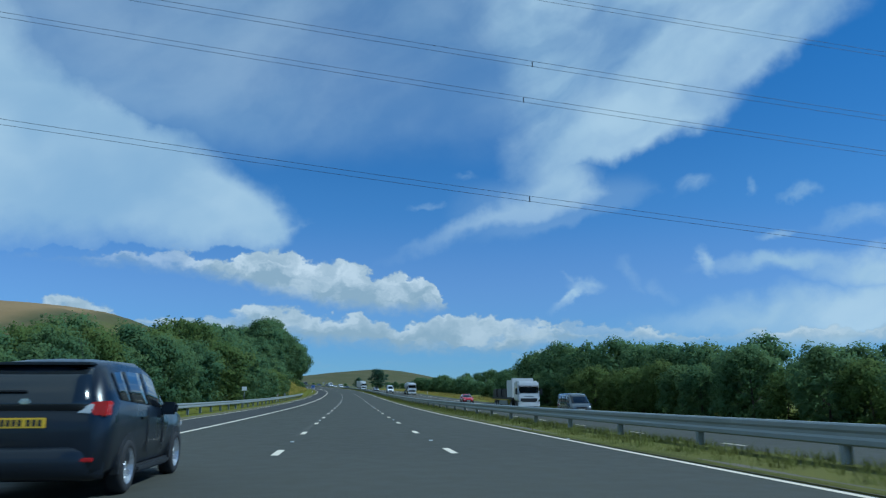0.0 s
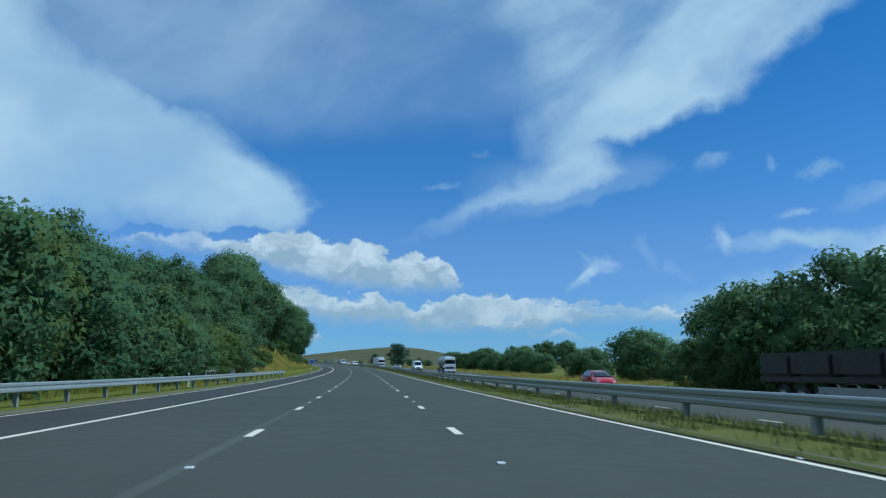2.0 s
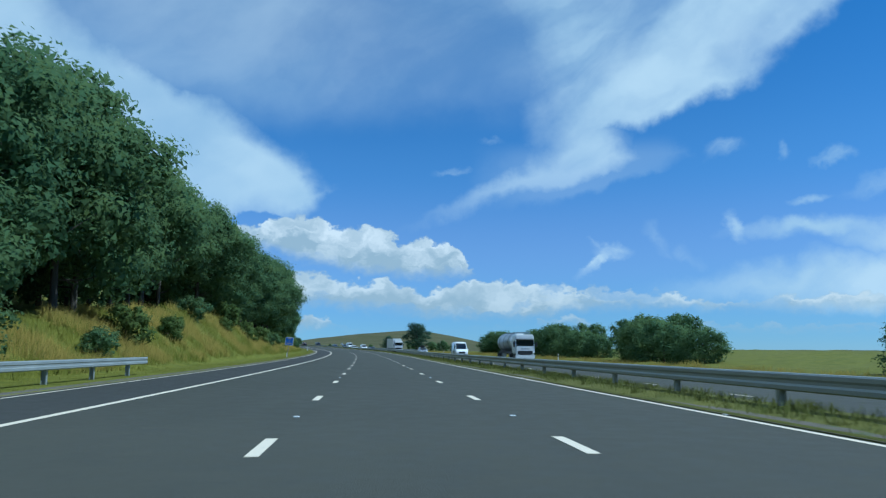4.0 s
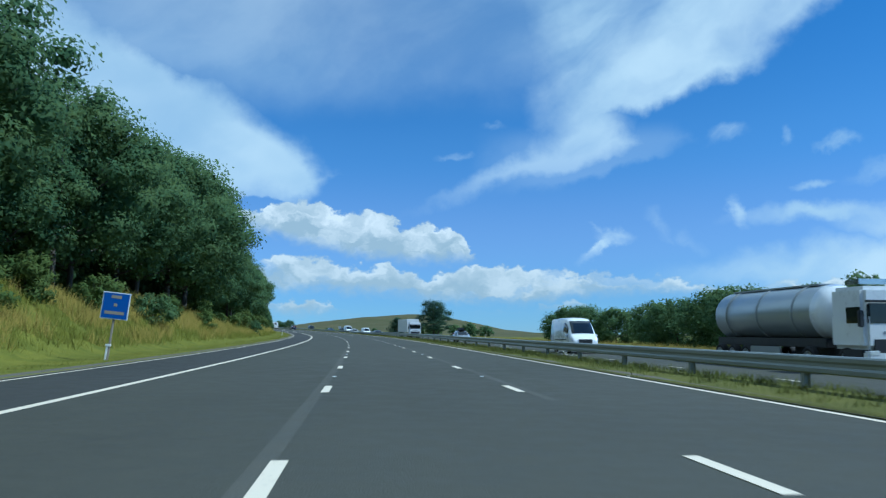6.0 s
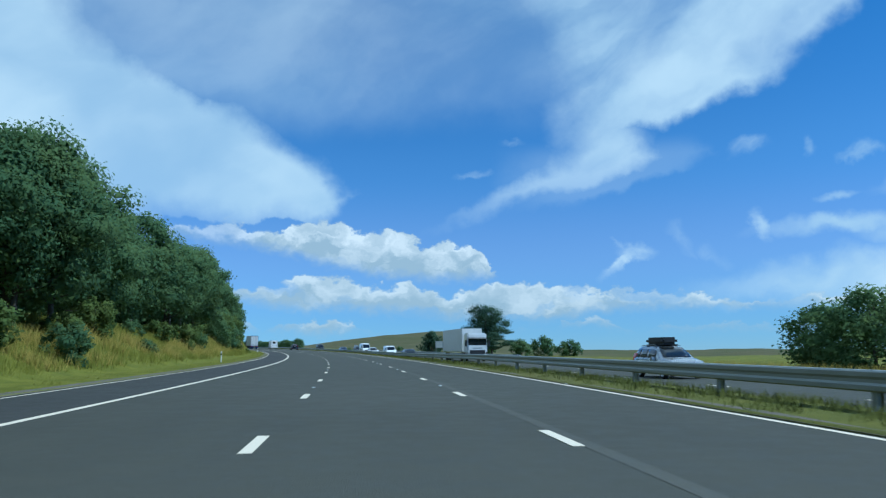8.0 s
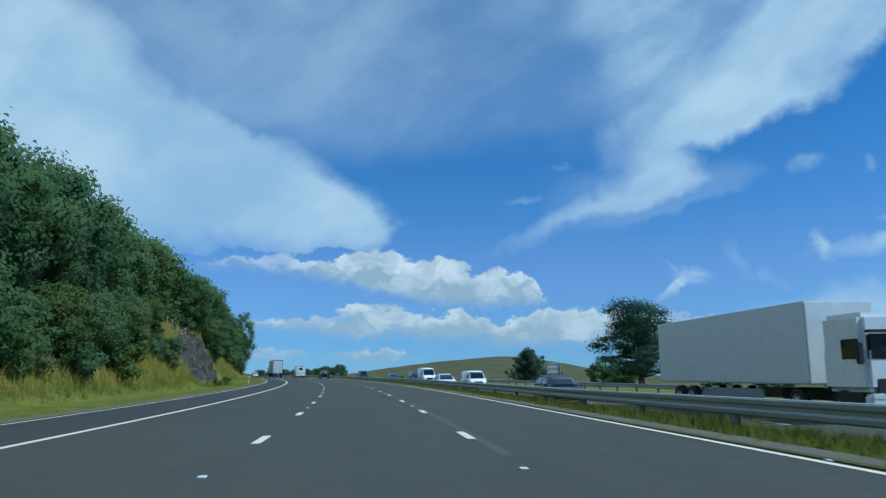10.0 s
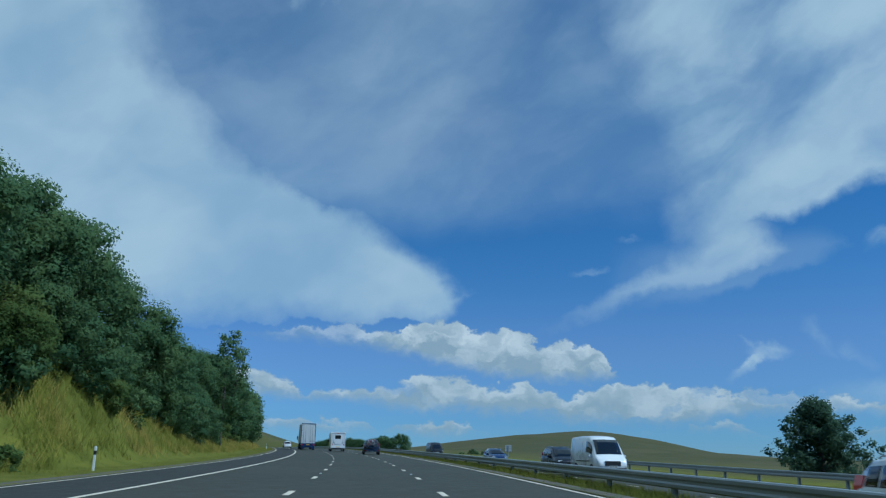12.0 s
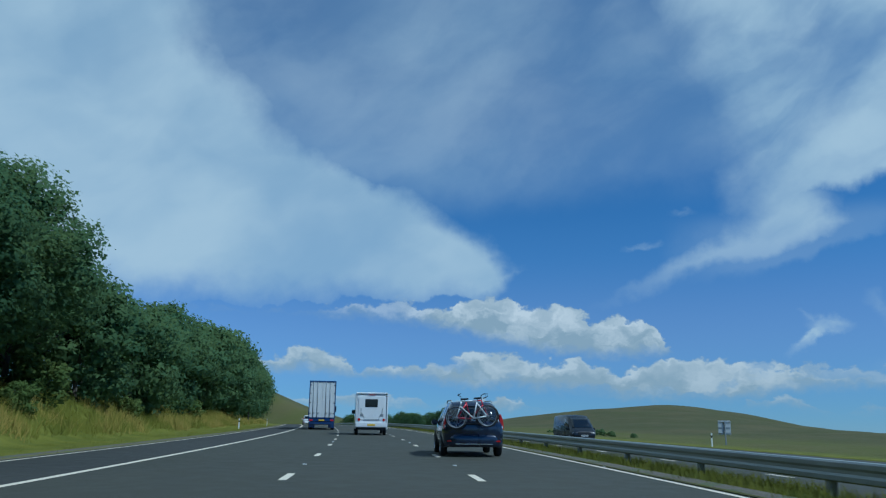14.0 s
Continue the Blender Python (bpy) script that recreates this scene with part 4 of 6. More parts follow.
def flower_heads(name, label, mat, places, high, size, seed):
    """Small open heads of petals above the grass: one object."""
    rng = np.random.RandomState(seed)
    sp = np.repeat(places, 5, 0)
    n = len(sp)
    sp = sp + rng.normal(0, 0.16, (n, 2))
    p = road_xyz(sp[:, 0], sp[:, 1])
    p[:, 2] += lift(sp[:, 0], sp[:, 1]) + high * rng.uniform(0.6, 1.2, n)
    nrm = np.stack([rng.normal(0, 0.5, n), rng.normal(0, 0.5, n), np.ones(n)], 1)
    nrm /= np.linalg.norm(nrm, axis=1, keepdims=True)
    v, f = leaf_quads(p, nrm, np.full((n, 1), size), rng)
    return thing(name, label, "flowers", kind="stuff", mesh=mesh_of(name, v.tolist(), f, mat))


flower_heads("reservation_flowers", "white flower heads in the reservation grass", M_FLOWER, np.concatenate([spots(260, 85, 128, 7.5, 8.9, 13, 0.1), spots(170, 208, 240, 7.5, 8.9, 14, 0.1)]), 0.24, 0.045, 15)

# ---- rock face, fence, signs, posts, cables ----


def rock(n, b):
    p = where(n)
    m = n.add("ShaderNodeMapping")
    m.inputs["Scale"].default_value = (1.0, 1.0, 0.3)
    n.put(m.inputs[0], p)
    crack, f, big = n.noise(m.outputs[0], 2.6, 7.0, 0.7, 0.6), n.noise(p, 11.0, 4.0), n.noise(p, 0.5, 3.0)
    c = n.mix(n.ramp(crack, 0.35, 0.65), (0.040, 0.036, 0.030), (0.120, 0.106, 0.086))
    c = n.mix(n.ramp(f, 0.64, 0.78, 0.0, 0.5), c, (0.20, 0.19, 0.175))
    c = n.mix(n.ramp(big, 0.55, 0.7, 0.0, 0.5), c, (0.070, 0.080, 0.030))
    n.put(b.inputs["Base Color"], c)
    b.inputs["Roughness"].default_value = 0.9
    bump(n, b, n.m("ADD", crack, f), 1.0, 0.25)


M_ROCK = material("dark rock", rock)


def rock_face(s0, s1, high):
    rows_, cols = 40, 96
    vs, fs = [], []
    for i in range(rows_):
        f = i / (rows_ - 1)
        for j in range(cols):
            g = j / (cols - 1)
            s = s0 + (s1 - s0) * g
            arch = math.sin(math.pi * min(max(g, 0.0), 1.0)) ** 0.62
            h = -0.6 + (high * arch + 0.5) * f
            n = noise.fractal(Vector((s * 0.5, h * 0.22, 3.1)), 0.9, 2.0, 5)
            n2 = noise.noise(Vector((s * 1.7, h * 0.12, 7.7))) + 0.5 * noise.noise(Vector((s * 4.1, h * 0.3, 1.7)))
            ledge = 0.35 * math.floor(h * 0.8 + 1.5 * noise.noise(Vector((s * 0.35, 0.0, 5.5)))) / 0.8
            u = -13.4 - 1.2 * f - ledge * 0.75 - (1 - arch) * 2.2 + 0.55 * n + 0.75 * n2
            vs.append(rp(s, u, h))
    back = len(vs)
    for j in range(cols):       # a back edge buried in the bank
        s = s0 + (s1 - s0) * j / (cols - 1)
        vs.append(rp(s, -22.0, 0.5))
    for i in range(rows_ - 1):
        for j in range(cols - 1):
            a = i * cols + j
            fs.append((a, a + 1, a + cols + 1, a + cols))
    for j in range(cols - 1):
        a = (rows_ - 1) * cols + j
        fs.append((a, a + 1, back + j + 1, back + j))
    return thing("rock_outcrop", "bare dark fissured rock face in the grassy bank", "rock", mesh=mesh_of("rock_outcrop", vs, fs, M_ROCK))


rock_face(391, 420, 5.7)
M_WOOD = plain("weathered wood", (0.30, 0.26, 0.21), 0.85, 0.0, 0.3, 2.0)
M_WHITE = plain("white plastic", (0.74, 0.75, 0.74), 0.45)
M_DARK = plain("black plastic", (0.018, 0.019, 0.021), 0.5)
M_GREY = plain("grey painted metal", (0.30, 0.32, 0.33), 0.45, 0.4)


def wooden_fence(label, points, high, gap, lean=0.0, rails=(0.45, 0.85)):
    """Posts and rails along (along, right) points."""
    root = thing("wooden_fence", label, "fence")
    pts = []
    for (s0, u0), (s1, u1) in zip(points[:-1], points[1:]):
        k = max(1, int(round(math.hypot(s1 - s0, u1 - u0) / gap)))
        pts += [(s0 + (s1 - s0) * i / k, u0 + (u1 - u0) * i / k) for i in range(k)]
    pts.append(points[-1])
    feet = [rp(s, u, ground_at(s, u)) for s, u in pts]
    for p in feet:
        m = Matrix.Translation(p) @ Euler((tree_rng.uniform(-0.08, 0.08) + lean, tree_rng.uniform(-0.08, 0.08), 0.3)).to_matrix().to_4x4()
        part("post", box_bm([((-0.055, -0.055, -0.3), (0.055, 0.055, high))], 0.012), M_WOOD, root, m=m)
    for a, b in zip(feet[:-1], feet[1:]):
        for f in rails:
            v, q = tube_data([a + Vector((0, 0, high * f)), b + Vector((0, 0, high * f + tree_rng.uniform(-0.08, 0.08)))], [0.04, 0.035], 6)
            child("rail", mesh_of("rail", v, q, M_WOOD), root)
    return root


wooden_fence("grey wooden post and rail fence on top of the bank", [(376, -17.6), (388, -18.4), (396, -19.4), (408, -19.0), (419, -18.0)], 1.2, 2.4)
wooden_fence("broken grey wooden rails behind the crash barrier", [(109, -12.0), (116, -12.6)], 1.05, 2.4, 0.2, (0.9,))


def marker_post(s, u):
    root = thing("marker_post", "white plastic marker post with a dark band on the verge", "marker post", "marker posts")
    root.matrix_basis = rm(s, u, ground_at(s, u) - 0.02)
    part("post", box_bm([((-0.05, -0.02, 0), (0.05, 0.02, 0.95))], 0.015), M_WHITE, root)
    part("band", box_bm([((-0.052, -0.023, 0.62), (0.052, 0.023, 0.78))], 0.004), M_DARK, root, "black reflector band")
    return root


for s_, u_ in ((418.5, -10.6), (524, -10.6), (100, -11.3), (213, 24.0), (505, 24.2), (560, -10.6), (320, -10.9), (313, 24.2)):
    marker_post(s_, u_)

M_BLUE = plain("blue sign face", (0.020, 0.090, 0.38), 0.4)
M_SIGN = plain("sign back", (0.42, 0.44, 0.45), 0.5, 0.3)


def bars(parent, rows_, mat, y, z0, dz, high):
    """Writing that cannot be read: bars of its size."""
    for k, (x0, x1) in enumerate(rows_):
        part("writing", box_bm([((x0, y - 0.004, z0 - k * dz), (x1, y, z0 - k * dz + high))]), mat, parent)


blue = thing("road_sign", "square blue road sign with a white border on a leaning post", "road sign")
blue.matrix_basis = rm(212.3, -10.3, ground_at(212.3, -10.3), 4) @ Euler((0, radians(6), 0)).to_matrix().to_4x4()
part("post", box_bm([((-0.035, 0.0, -0.3), (0.035, 0.06, 2.45))], 0.01), M_WOOD, blue, "pale wooden post")
panel = part("panel", box_bm([((-0.48, -0.03, 1.48), (0.48, -0.008, 2.46))], 0.008), M_WHITE, blue, "white border of the sign")
part("face", box_bm([((-0.445, -0.036, 1.515), (0.445, -0.028, 2.425))]), M_BLUE, panel, "blue face")
bars(panel, ((-0.18, 0.18), (-0.06, 0.06), (-0.34, 0.34)), M_WOOD, -0.036, 2.24, 0.29, 0.11)
part("brace", box_bm([((-0.10, -0.02, 0.0), (-0.04, 0.03, 0.55)), ((-0.14, -0.03, 0.5), (0.06, 0.05, 0.58))], 0.01), M_WHITE, blue, "white brace at the foot")

small = thing("distance_sign", "small white plate on a thin grey post behind the barrier", "road sign")
small.matrix_basis = rm(64.5, -11.3, ground_at(64.5, -11.3))
part("post", box_bm([((-0.03, 0, -0.3), (0.03, 0.05, 2.0))], 0.01), M_GREY, small)
part("plate", box_bm([((-0.24, -0.02, 1.62), (0.24, 0, 2.02))], 0.008), M_WHITE, small, "white rectangular plate")


def sign_back(s, u, wide, low, high, legs, label, turn=0.0):
    root = thing("road_sign", label, "road sign")
    root.matrix_basis = rm(s, u, ground_at(s, u), turn)
    part("panel", box_bm([((-wide / 2, 0.0, low), (wide / 2, 0.03, high))], 0.01), M_SIGN, root, "bare grey metal back of the panel")
    for z in (low + 0.12, (low + high) / 2, high - 0.12):
        part("rail", box_bm([((-wide / 2 + 0.03, -0.045, z - 0.03), (wide / 2 - 0.03, -0.001, z + 0.03))], 0.005), M_GREY, root)
    for x in legs:
        part("post", box_bm([((x - 0.05, -0.13, -0.4), (x + 0.05, -0.046, high - 0.05))], 0.012), M_GREY, root)
    return root


sign_back(414.7, 28.3, 1.9, 1.5, 2.95, (-0.85, 0.85), "back of a framed metal road sign on two posts")
sign_back(512.5, 29.2, 1.1, 1.0, 2.1, (0.0,), "back of a small metal sign on one post")

cabinet = thing("roadside_cabinet", "small grey metal cabinet behind the crash barrier", "cabinet")
cabinet.matrix_basis = rm(118, -11.6, ground_at(118, -11.6)) @ Matrix.Diagonal((0.62, 0.62, 0.8, 1))
part("body", box_bm([((-0.3, -0.2, 0), (0.3, 0.2, 1.25))], 0.02), M_GREY, cabinet)
part("door", box_bm([((-0.26, -0.222, 0.1), (0.26, -0.203, 1.15))], 0.01), M_GREY, cabinet)
part("lid", box_bm([((-0.33, -0.24, 1.24), (0.33, 0.24, 1.31))], 0.015), M_GREY, cabinet)

M_CABLE = plain("dark cable", (0.03, 0.035, 0.045), 0.6)


def cable(s, h_mid, slope, offset, label="dark twin overhead power cables crossing the road"):
    """Two wires of one phase, hanging between pylons out of sight."""
    root = thing("power_cable", label, "cable", "overhead power cables")
    for k in (0, 1):
        pts = []
        for i in range(-16, 17):
            x = i * 8.0
            pts.append(rp(s + offset * i, x, h_mid + slope * x + 0.00018 * x * x + 0.45 * k))
        v, f = tube_data(pts, [0.017] * len(pts), 5)
        child("wire", mesh_of("wire", v, f, M_CABLE, True), root)
        for x, g in ((14.0, 0.0),):
            part("spacer", box_bm([((x - 0.04, -0.04, -0.02), (x + 0.04, 0.04, 0.47))], 0.015), M_CABLE, root, m=rm(s + offset * x / 8, 0, h_mid + slope * x)) if k == 0 else None
    return root


cable(42.9, 18.5, -0.117, 0.0)
cable(44.5, 27.9, -0.128, -0.12)
cable(41.0, 29.6, -0.128, -0.12)
cable(46.5, 39.0, -0.13, -0.12)

# ---- vehicles ----
M_GLASS = plain("dark window glass", (0.012, 0.015, 0.018), 0.06, 0.0, 0.05, 1.0, 0.5)
M_TYRE = plain("tyre rubber", (0.016, 0.016, 0.017), 0.85)
M_RIM = plain("alloy rim", (0.55, 0.56, 0.57), 0.3, 0.8)
M_RED = plain("red lamp glass", (0.45, 0.012, 0.016), 0.12, 0.0, 0.1, 3.0, 0.6)
M_CLEAR = plain("clear lamp glass", (0.72, 0.74, 0.76), 0.08, 0.2, 0.1, 3.0, 0.6)
M_PLATE = plain("yellow number plate", (0.72, 0.47, 0.02), 0.45)
M_CHROME = plain("chrome trim", (0.62, 0.64, 0.66), 0.15, 0.9)


def car_paint(name, colour, rough=0.22, metal=0.25):
    return plain(name, colour, rough, metal, 0.10, 1.2, 0.9)


P_NAVY = car_paint("dark navy paint", (0.010, 0.017, 0.042))
P_BLACK = plain("blue-black paint", (0.004, 0.0068, 0.0125), 0.3, 0.0, 0.10, 1.2, 0.3)
P_WHITE = car_paint("white paint", (0.74, 0.75, 0.76), 0.3, 0.0)
P_SILVER = car_paint("silver paint", (0.40, 0.42, 0.44), 0.25, 0.6)
P_BLUE = car_paint("deep blue paint", (0.015, 0.035, 0.11))
P_RED = car_paint("red paint", (0.42, 0.016, 0.02))
P_GREY = car_paint("mid grey paint", (0.10, 0.115, 0.125))

STYLE = {   # along, sill, belt, top, half width, half width of the roof; as shares of length, height and half width
    "suv": [(-0.50, 0.25, 0.52, 0.56, 0.86, 0.80), (-0.485, 0.21, 0.57, 0.66, 0.95, 0.86), (-0.455, 0.18, 0.60, 0.84, 0.99, 0.76), (-0.40, 0.17, 0.60, 0.97, 1.0, 0.72), (-0.30, 0.155, 0.595, 1.0, 1.0, 0.72), (-0.05, 0.15, 0.585, 1.0, 1.0, 0.73),
            (0.07, 0.15, 0.58, 0.955, 1.0, 0.72), (0.16, 0.15, 0.575, 0.80, 1.0, 0.80), (0.245, 0.15, 0.575, 0.625, 0.995, 0.86), (0.33, 0.16, 0.565, 0.60, 0.98, 0.84), (0.44, 0.17, 0.52, 0.55, 0.93, 0.78), (0.485, 0.20, 0.42, 0.46, 0.84, 0.72), (0.50, 0.24, 0.36, 0.40, 0.74, 0.62)],
    "crossover": [(-0.50, 0.20, 0.50, 0.55, 0.82, 0.76), (-0.492, 0.16, 0.57, 0.64, 0.93, 0.82), (-0.472, 0.14, 0.63, 0.75, 0.985, 0.80), (-0.432, 0.14, 0.66, 0.905, 1.0, 0.79), (-0.385, 0.14, 0.66, 0.955, 1.0, 0.78), (-0.25, 0.14, 0.635, 0.99, 1.0, 0.765), (-0.05, 0.14, 0.605, 1.0, 1.0, 0.755),
                  (0.07, 0.14, 0.585, 0.955, 1.0, 0.745), (0.16, 0.14, 0.575, 0.80, 1.0, 0.78), (0.245, 0.14, 0.575, 0.625, 0.995, 0.86), (0.33, 0.15, 0.565, 0.60, 0.98, 0.84), (0.44, 0.16, 0.52, 0.55, 0.93, 0.78), (0.485, 0.19, 0.42, 0.46, 0.84, 0.72), (0.50, 0.24, 0.36, 0.40, 0.74, 0.62)],
    "hatch": [(-0.50, 0.26, 0.52, 0.57, 0.84, 0.76), (-0.48, 0.21, 0.58, 0.68, 0.95, 0.82), (-0.43, 0.18, 0.61, 0.88, 0.99, 0.74), (-0.35, 0.17, 0.61, 0.985, 1.0, 0.70), (-0.1, 0.15, 0.60, 1.0, 1.0, 0.70), (0.05, 0.15, 0.595, 0.95, 1.0, 0.70), (0.15, 0.15, 0.59, 0.80, 1.0, 0.78),
              (0.25, 0.15, 0.59, 0.64, 0.99, 0.86), (0.36, 0.16, 0.56, 0.60, 0.97, 0.82), (0.45, 0.18, 0.48, 0.52, 0.90, 0.76), (0.49, 0.22, 0.38, 0.42, 0.80, 0.66), (0.50, 0.25, 0.34, 0.37, 0.72, 0.6)],
    "van": [(-0.50, 0.20, 0.5, 0.96, 0.95, 0.82), (-0.495, 0.16, 0.5, 0.985, 0.99, 0.86), (-0.3, 0.14, 0.5, 1.0, 1.0, 0.88), (0.0, 0.14, 0.5, 1.0, 1.0, 0.88), (0.17, 0.14, 0.5, 0.985, 1.0, 0.86), (0.24, 0.14, 0.49, 0.92, 1.0, 0.84), (0.33, 0.14, 0.48, 0.72, 0.995, 0.86),
            (0.395, 0.14, 0.47, 0.53, 0.99, 0.88), (0.455, 0.15, 0.44, 0.47, 0.95, 0.84), (0.49, 0.18, 0.36, 0.39, 0.88, 0.78), (0.50, 0.20, 0.30, 0.33, 0.80, 0.7)],
}


def wheel(parent, x, y, r, wide, m_rim=None):
    """A tyre with a rim of spokes, its outer face turned to the side on which it stands."""
    sgn = 1 if x > 0 else -1
    n = 20
    prof = [(r * 0.62, -wide / 2), (r * 0.9, -wide / 2), (r, -wide * 0.34), (r, wide * 0.34), (r * 0.9, wide / 2), (r * 0.66, wide / 2), (r * 0.62, wide * 0.3)]
    vs, fs = [], []
    for i in range(n):
        a = 2 * math.pi * i / n
        for q, w in prof:
            vs.append((w * sgn, q * math.cos(a), q * math.sin(a)))
    k = len(prof)
    for i in range(n):
        for j in range(k - 1):
            a, b = i * k + j, ((i + 1) % n) * k + j
            fs.append((a, a + 1, b + 1, b))
    base = child("wheel", mesh_of("tyre", vs, fs, M_TYRE, True), parent, "black rubber tyre", Matrix.Translation((x, y, r)))
    disc = [(0.0, 0.32), (r * 0.14, 0.34), (r * 0.18, 0.22), (r * 0.58, 0.2), (r * 0.63, 0.46), (r * 0.67, 0.5)]
    vs, fs = [], []
    for i in range(n):
        a = 2 * math.pi * i / n
        cut = 0.0 if i % 4 < 2 else 0.16
        for j, (q, w) in enumerate(disc):
            vs.append(((w - (cut if j in (2, 3) else 0)) * wide * sgn, q * math.cos(a), q * math.sin(a)))
    k = len(disc)
    for i in range(n):
        for j in range(k - 1):
            a, b = i * k + j, ((i + 1) % n) * k + j
            fs.append((a, a + 1, b + 1, b))
    child("rim", mesh_of("rim", vs, fs, m_rim or M_RIM), base, "spoked alloy rim")
    return base


def surface(stations):
    def at(y, f, side_):
        """A point on the side between belt (f = 0) and roof edge (f = 1)."""
        cols = list(zip(*stations))
        v = [float(np.interp(y, cols[0], c)) for c in cols[1:]]
        x = v[3] * 0.985 + (v[4] - v[3] * 0.985) * f
        z = v[1] + (v[2] - 0.06 * (v[2] - v[1]) - v[1]) * f
        return Vector((x * side_, y, z))
    return at


def sheet(points_of, nx, ny, thick, out):
    """A pane that follows a surface: points_of(a, b) for a, b in 0..1, and its outward push."""
    vs, fs = [], []
    for lay in (0.004, 0.004 + thick):
        for i in range(nx + 1):
            for j in range(ny + 1):
                vs.append(points_of(i / nx, j / ny) + Vector(out) * lay)
    k, o = ny + 1, (nx + 1) * (ny + 1)
    for i in range(nx):
        for j in range(ny):
            a = i * k + j
            fs.append((o + a, o + a + k, o + a + k + 1, o + a + 1))
    rim = [i * k for i in range(nx + 1)] + [nx * k + j for j in range(1, k)] + [i * k + ny for i in range(nx - 1, -1, -1)] + [j for j in range(ny - 1, 0, -1)]
    for a, b in zip(rim, rim[1:] + rim[:1]):
        fs.append((a, b, o + b, o + a))
    return vs, fs


def slab(points, wide, high, z, y0, y1):
    """A flat shape of (share of width, share of height) about z, as thick as y0 to y1."""
    bm = bmesh.new()
    lo = [bm.verts.new((x * wide, y0, z + h * high)) for x, h in points]
    hi = [bm.verts.new((x * wide, y1, z + h * high)) for x, h in points]
    bm.faces.new(lo)
    bm.faces.new(hi[::-1])
    for i in range(len(lo)):
        j = (i + 1) % len(lo)
        bm.faces.new((lo[j], lo[i], hi[i], hi[j]))
    bmesh.ops.recalc_face_normals(bm, faces=bm.faces[:])
    bmesh.ops.bevel(bm, geom=bm.edges[:], offset=0.012, segments=2, affect="EDGES", clamp_overlap=True)
    return bm


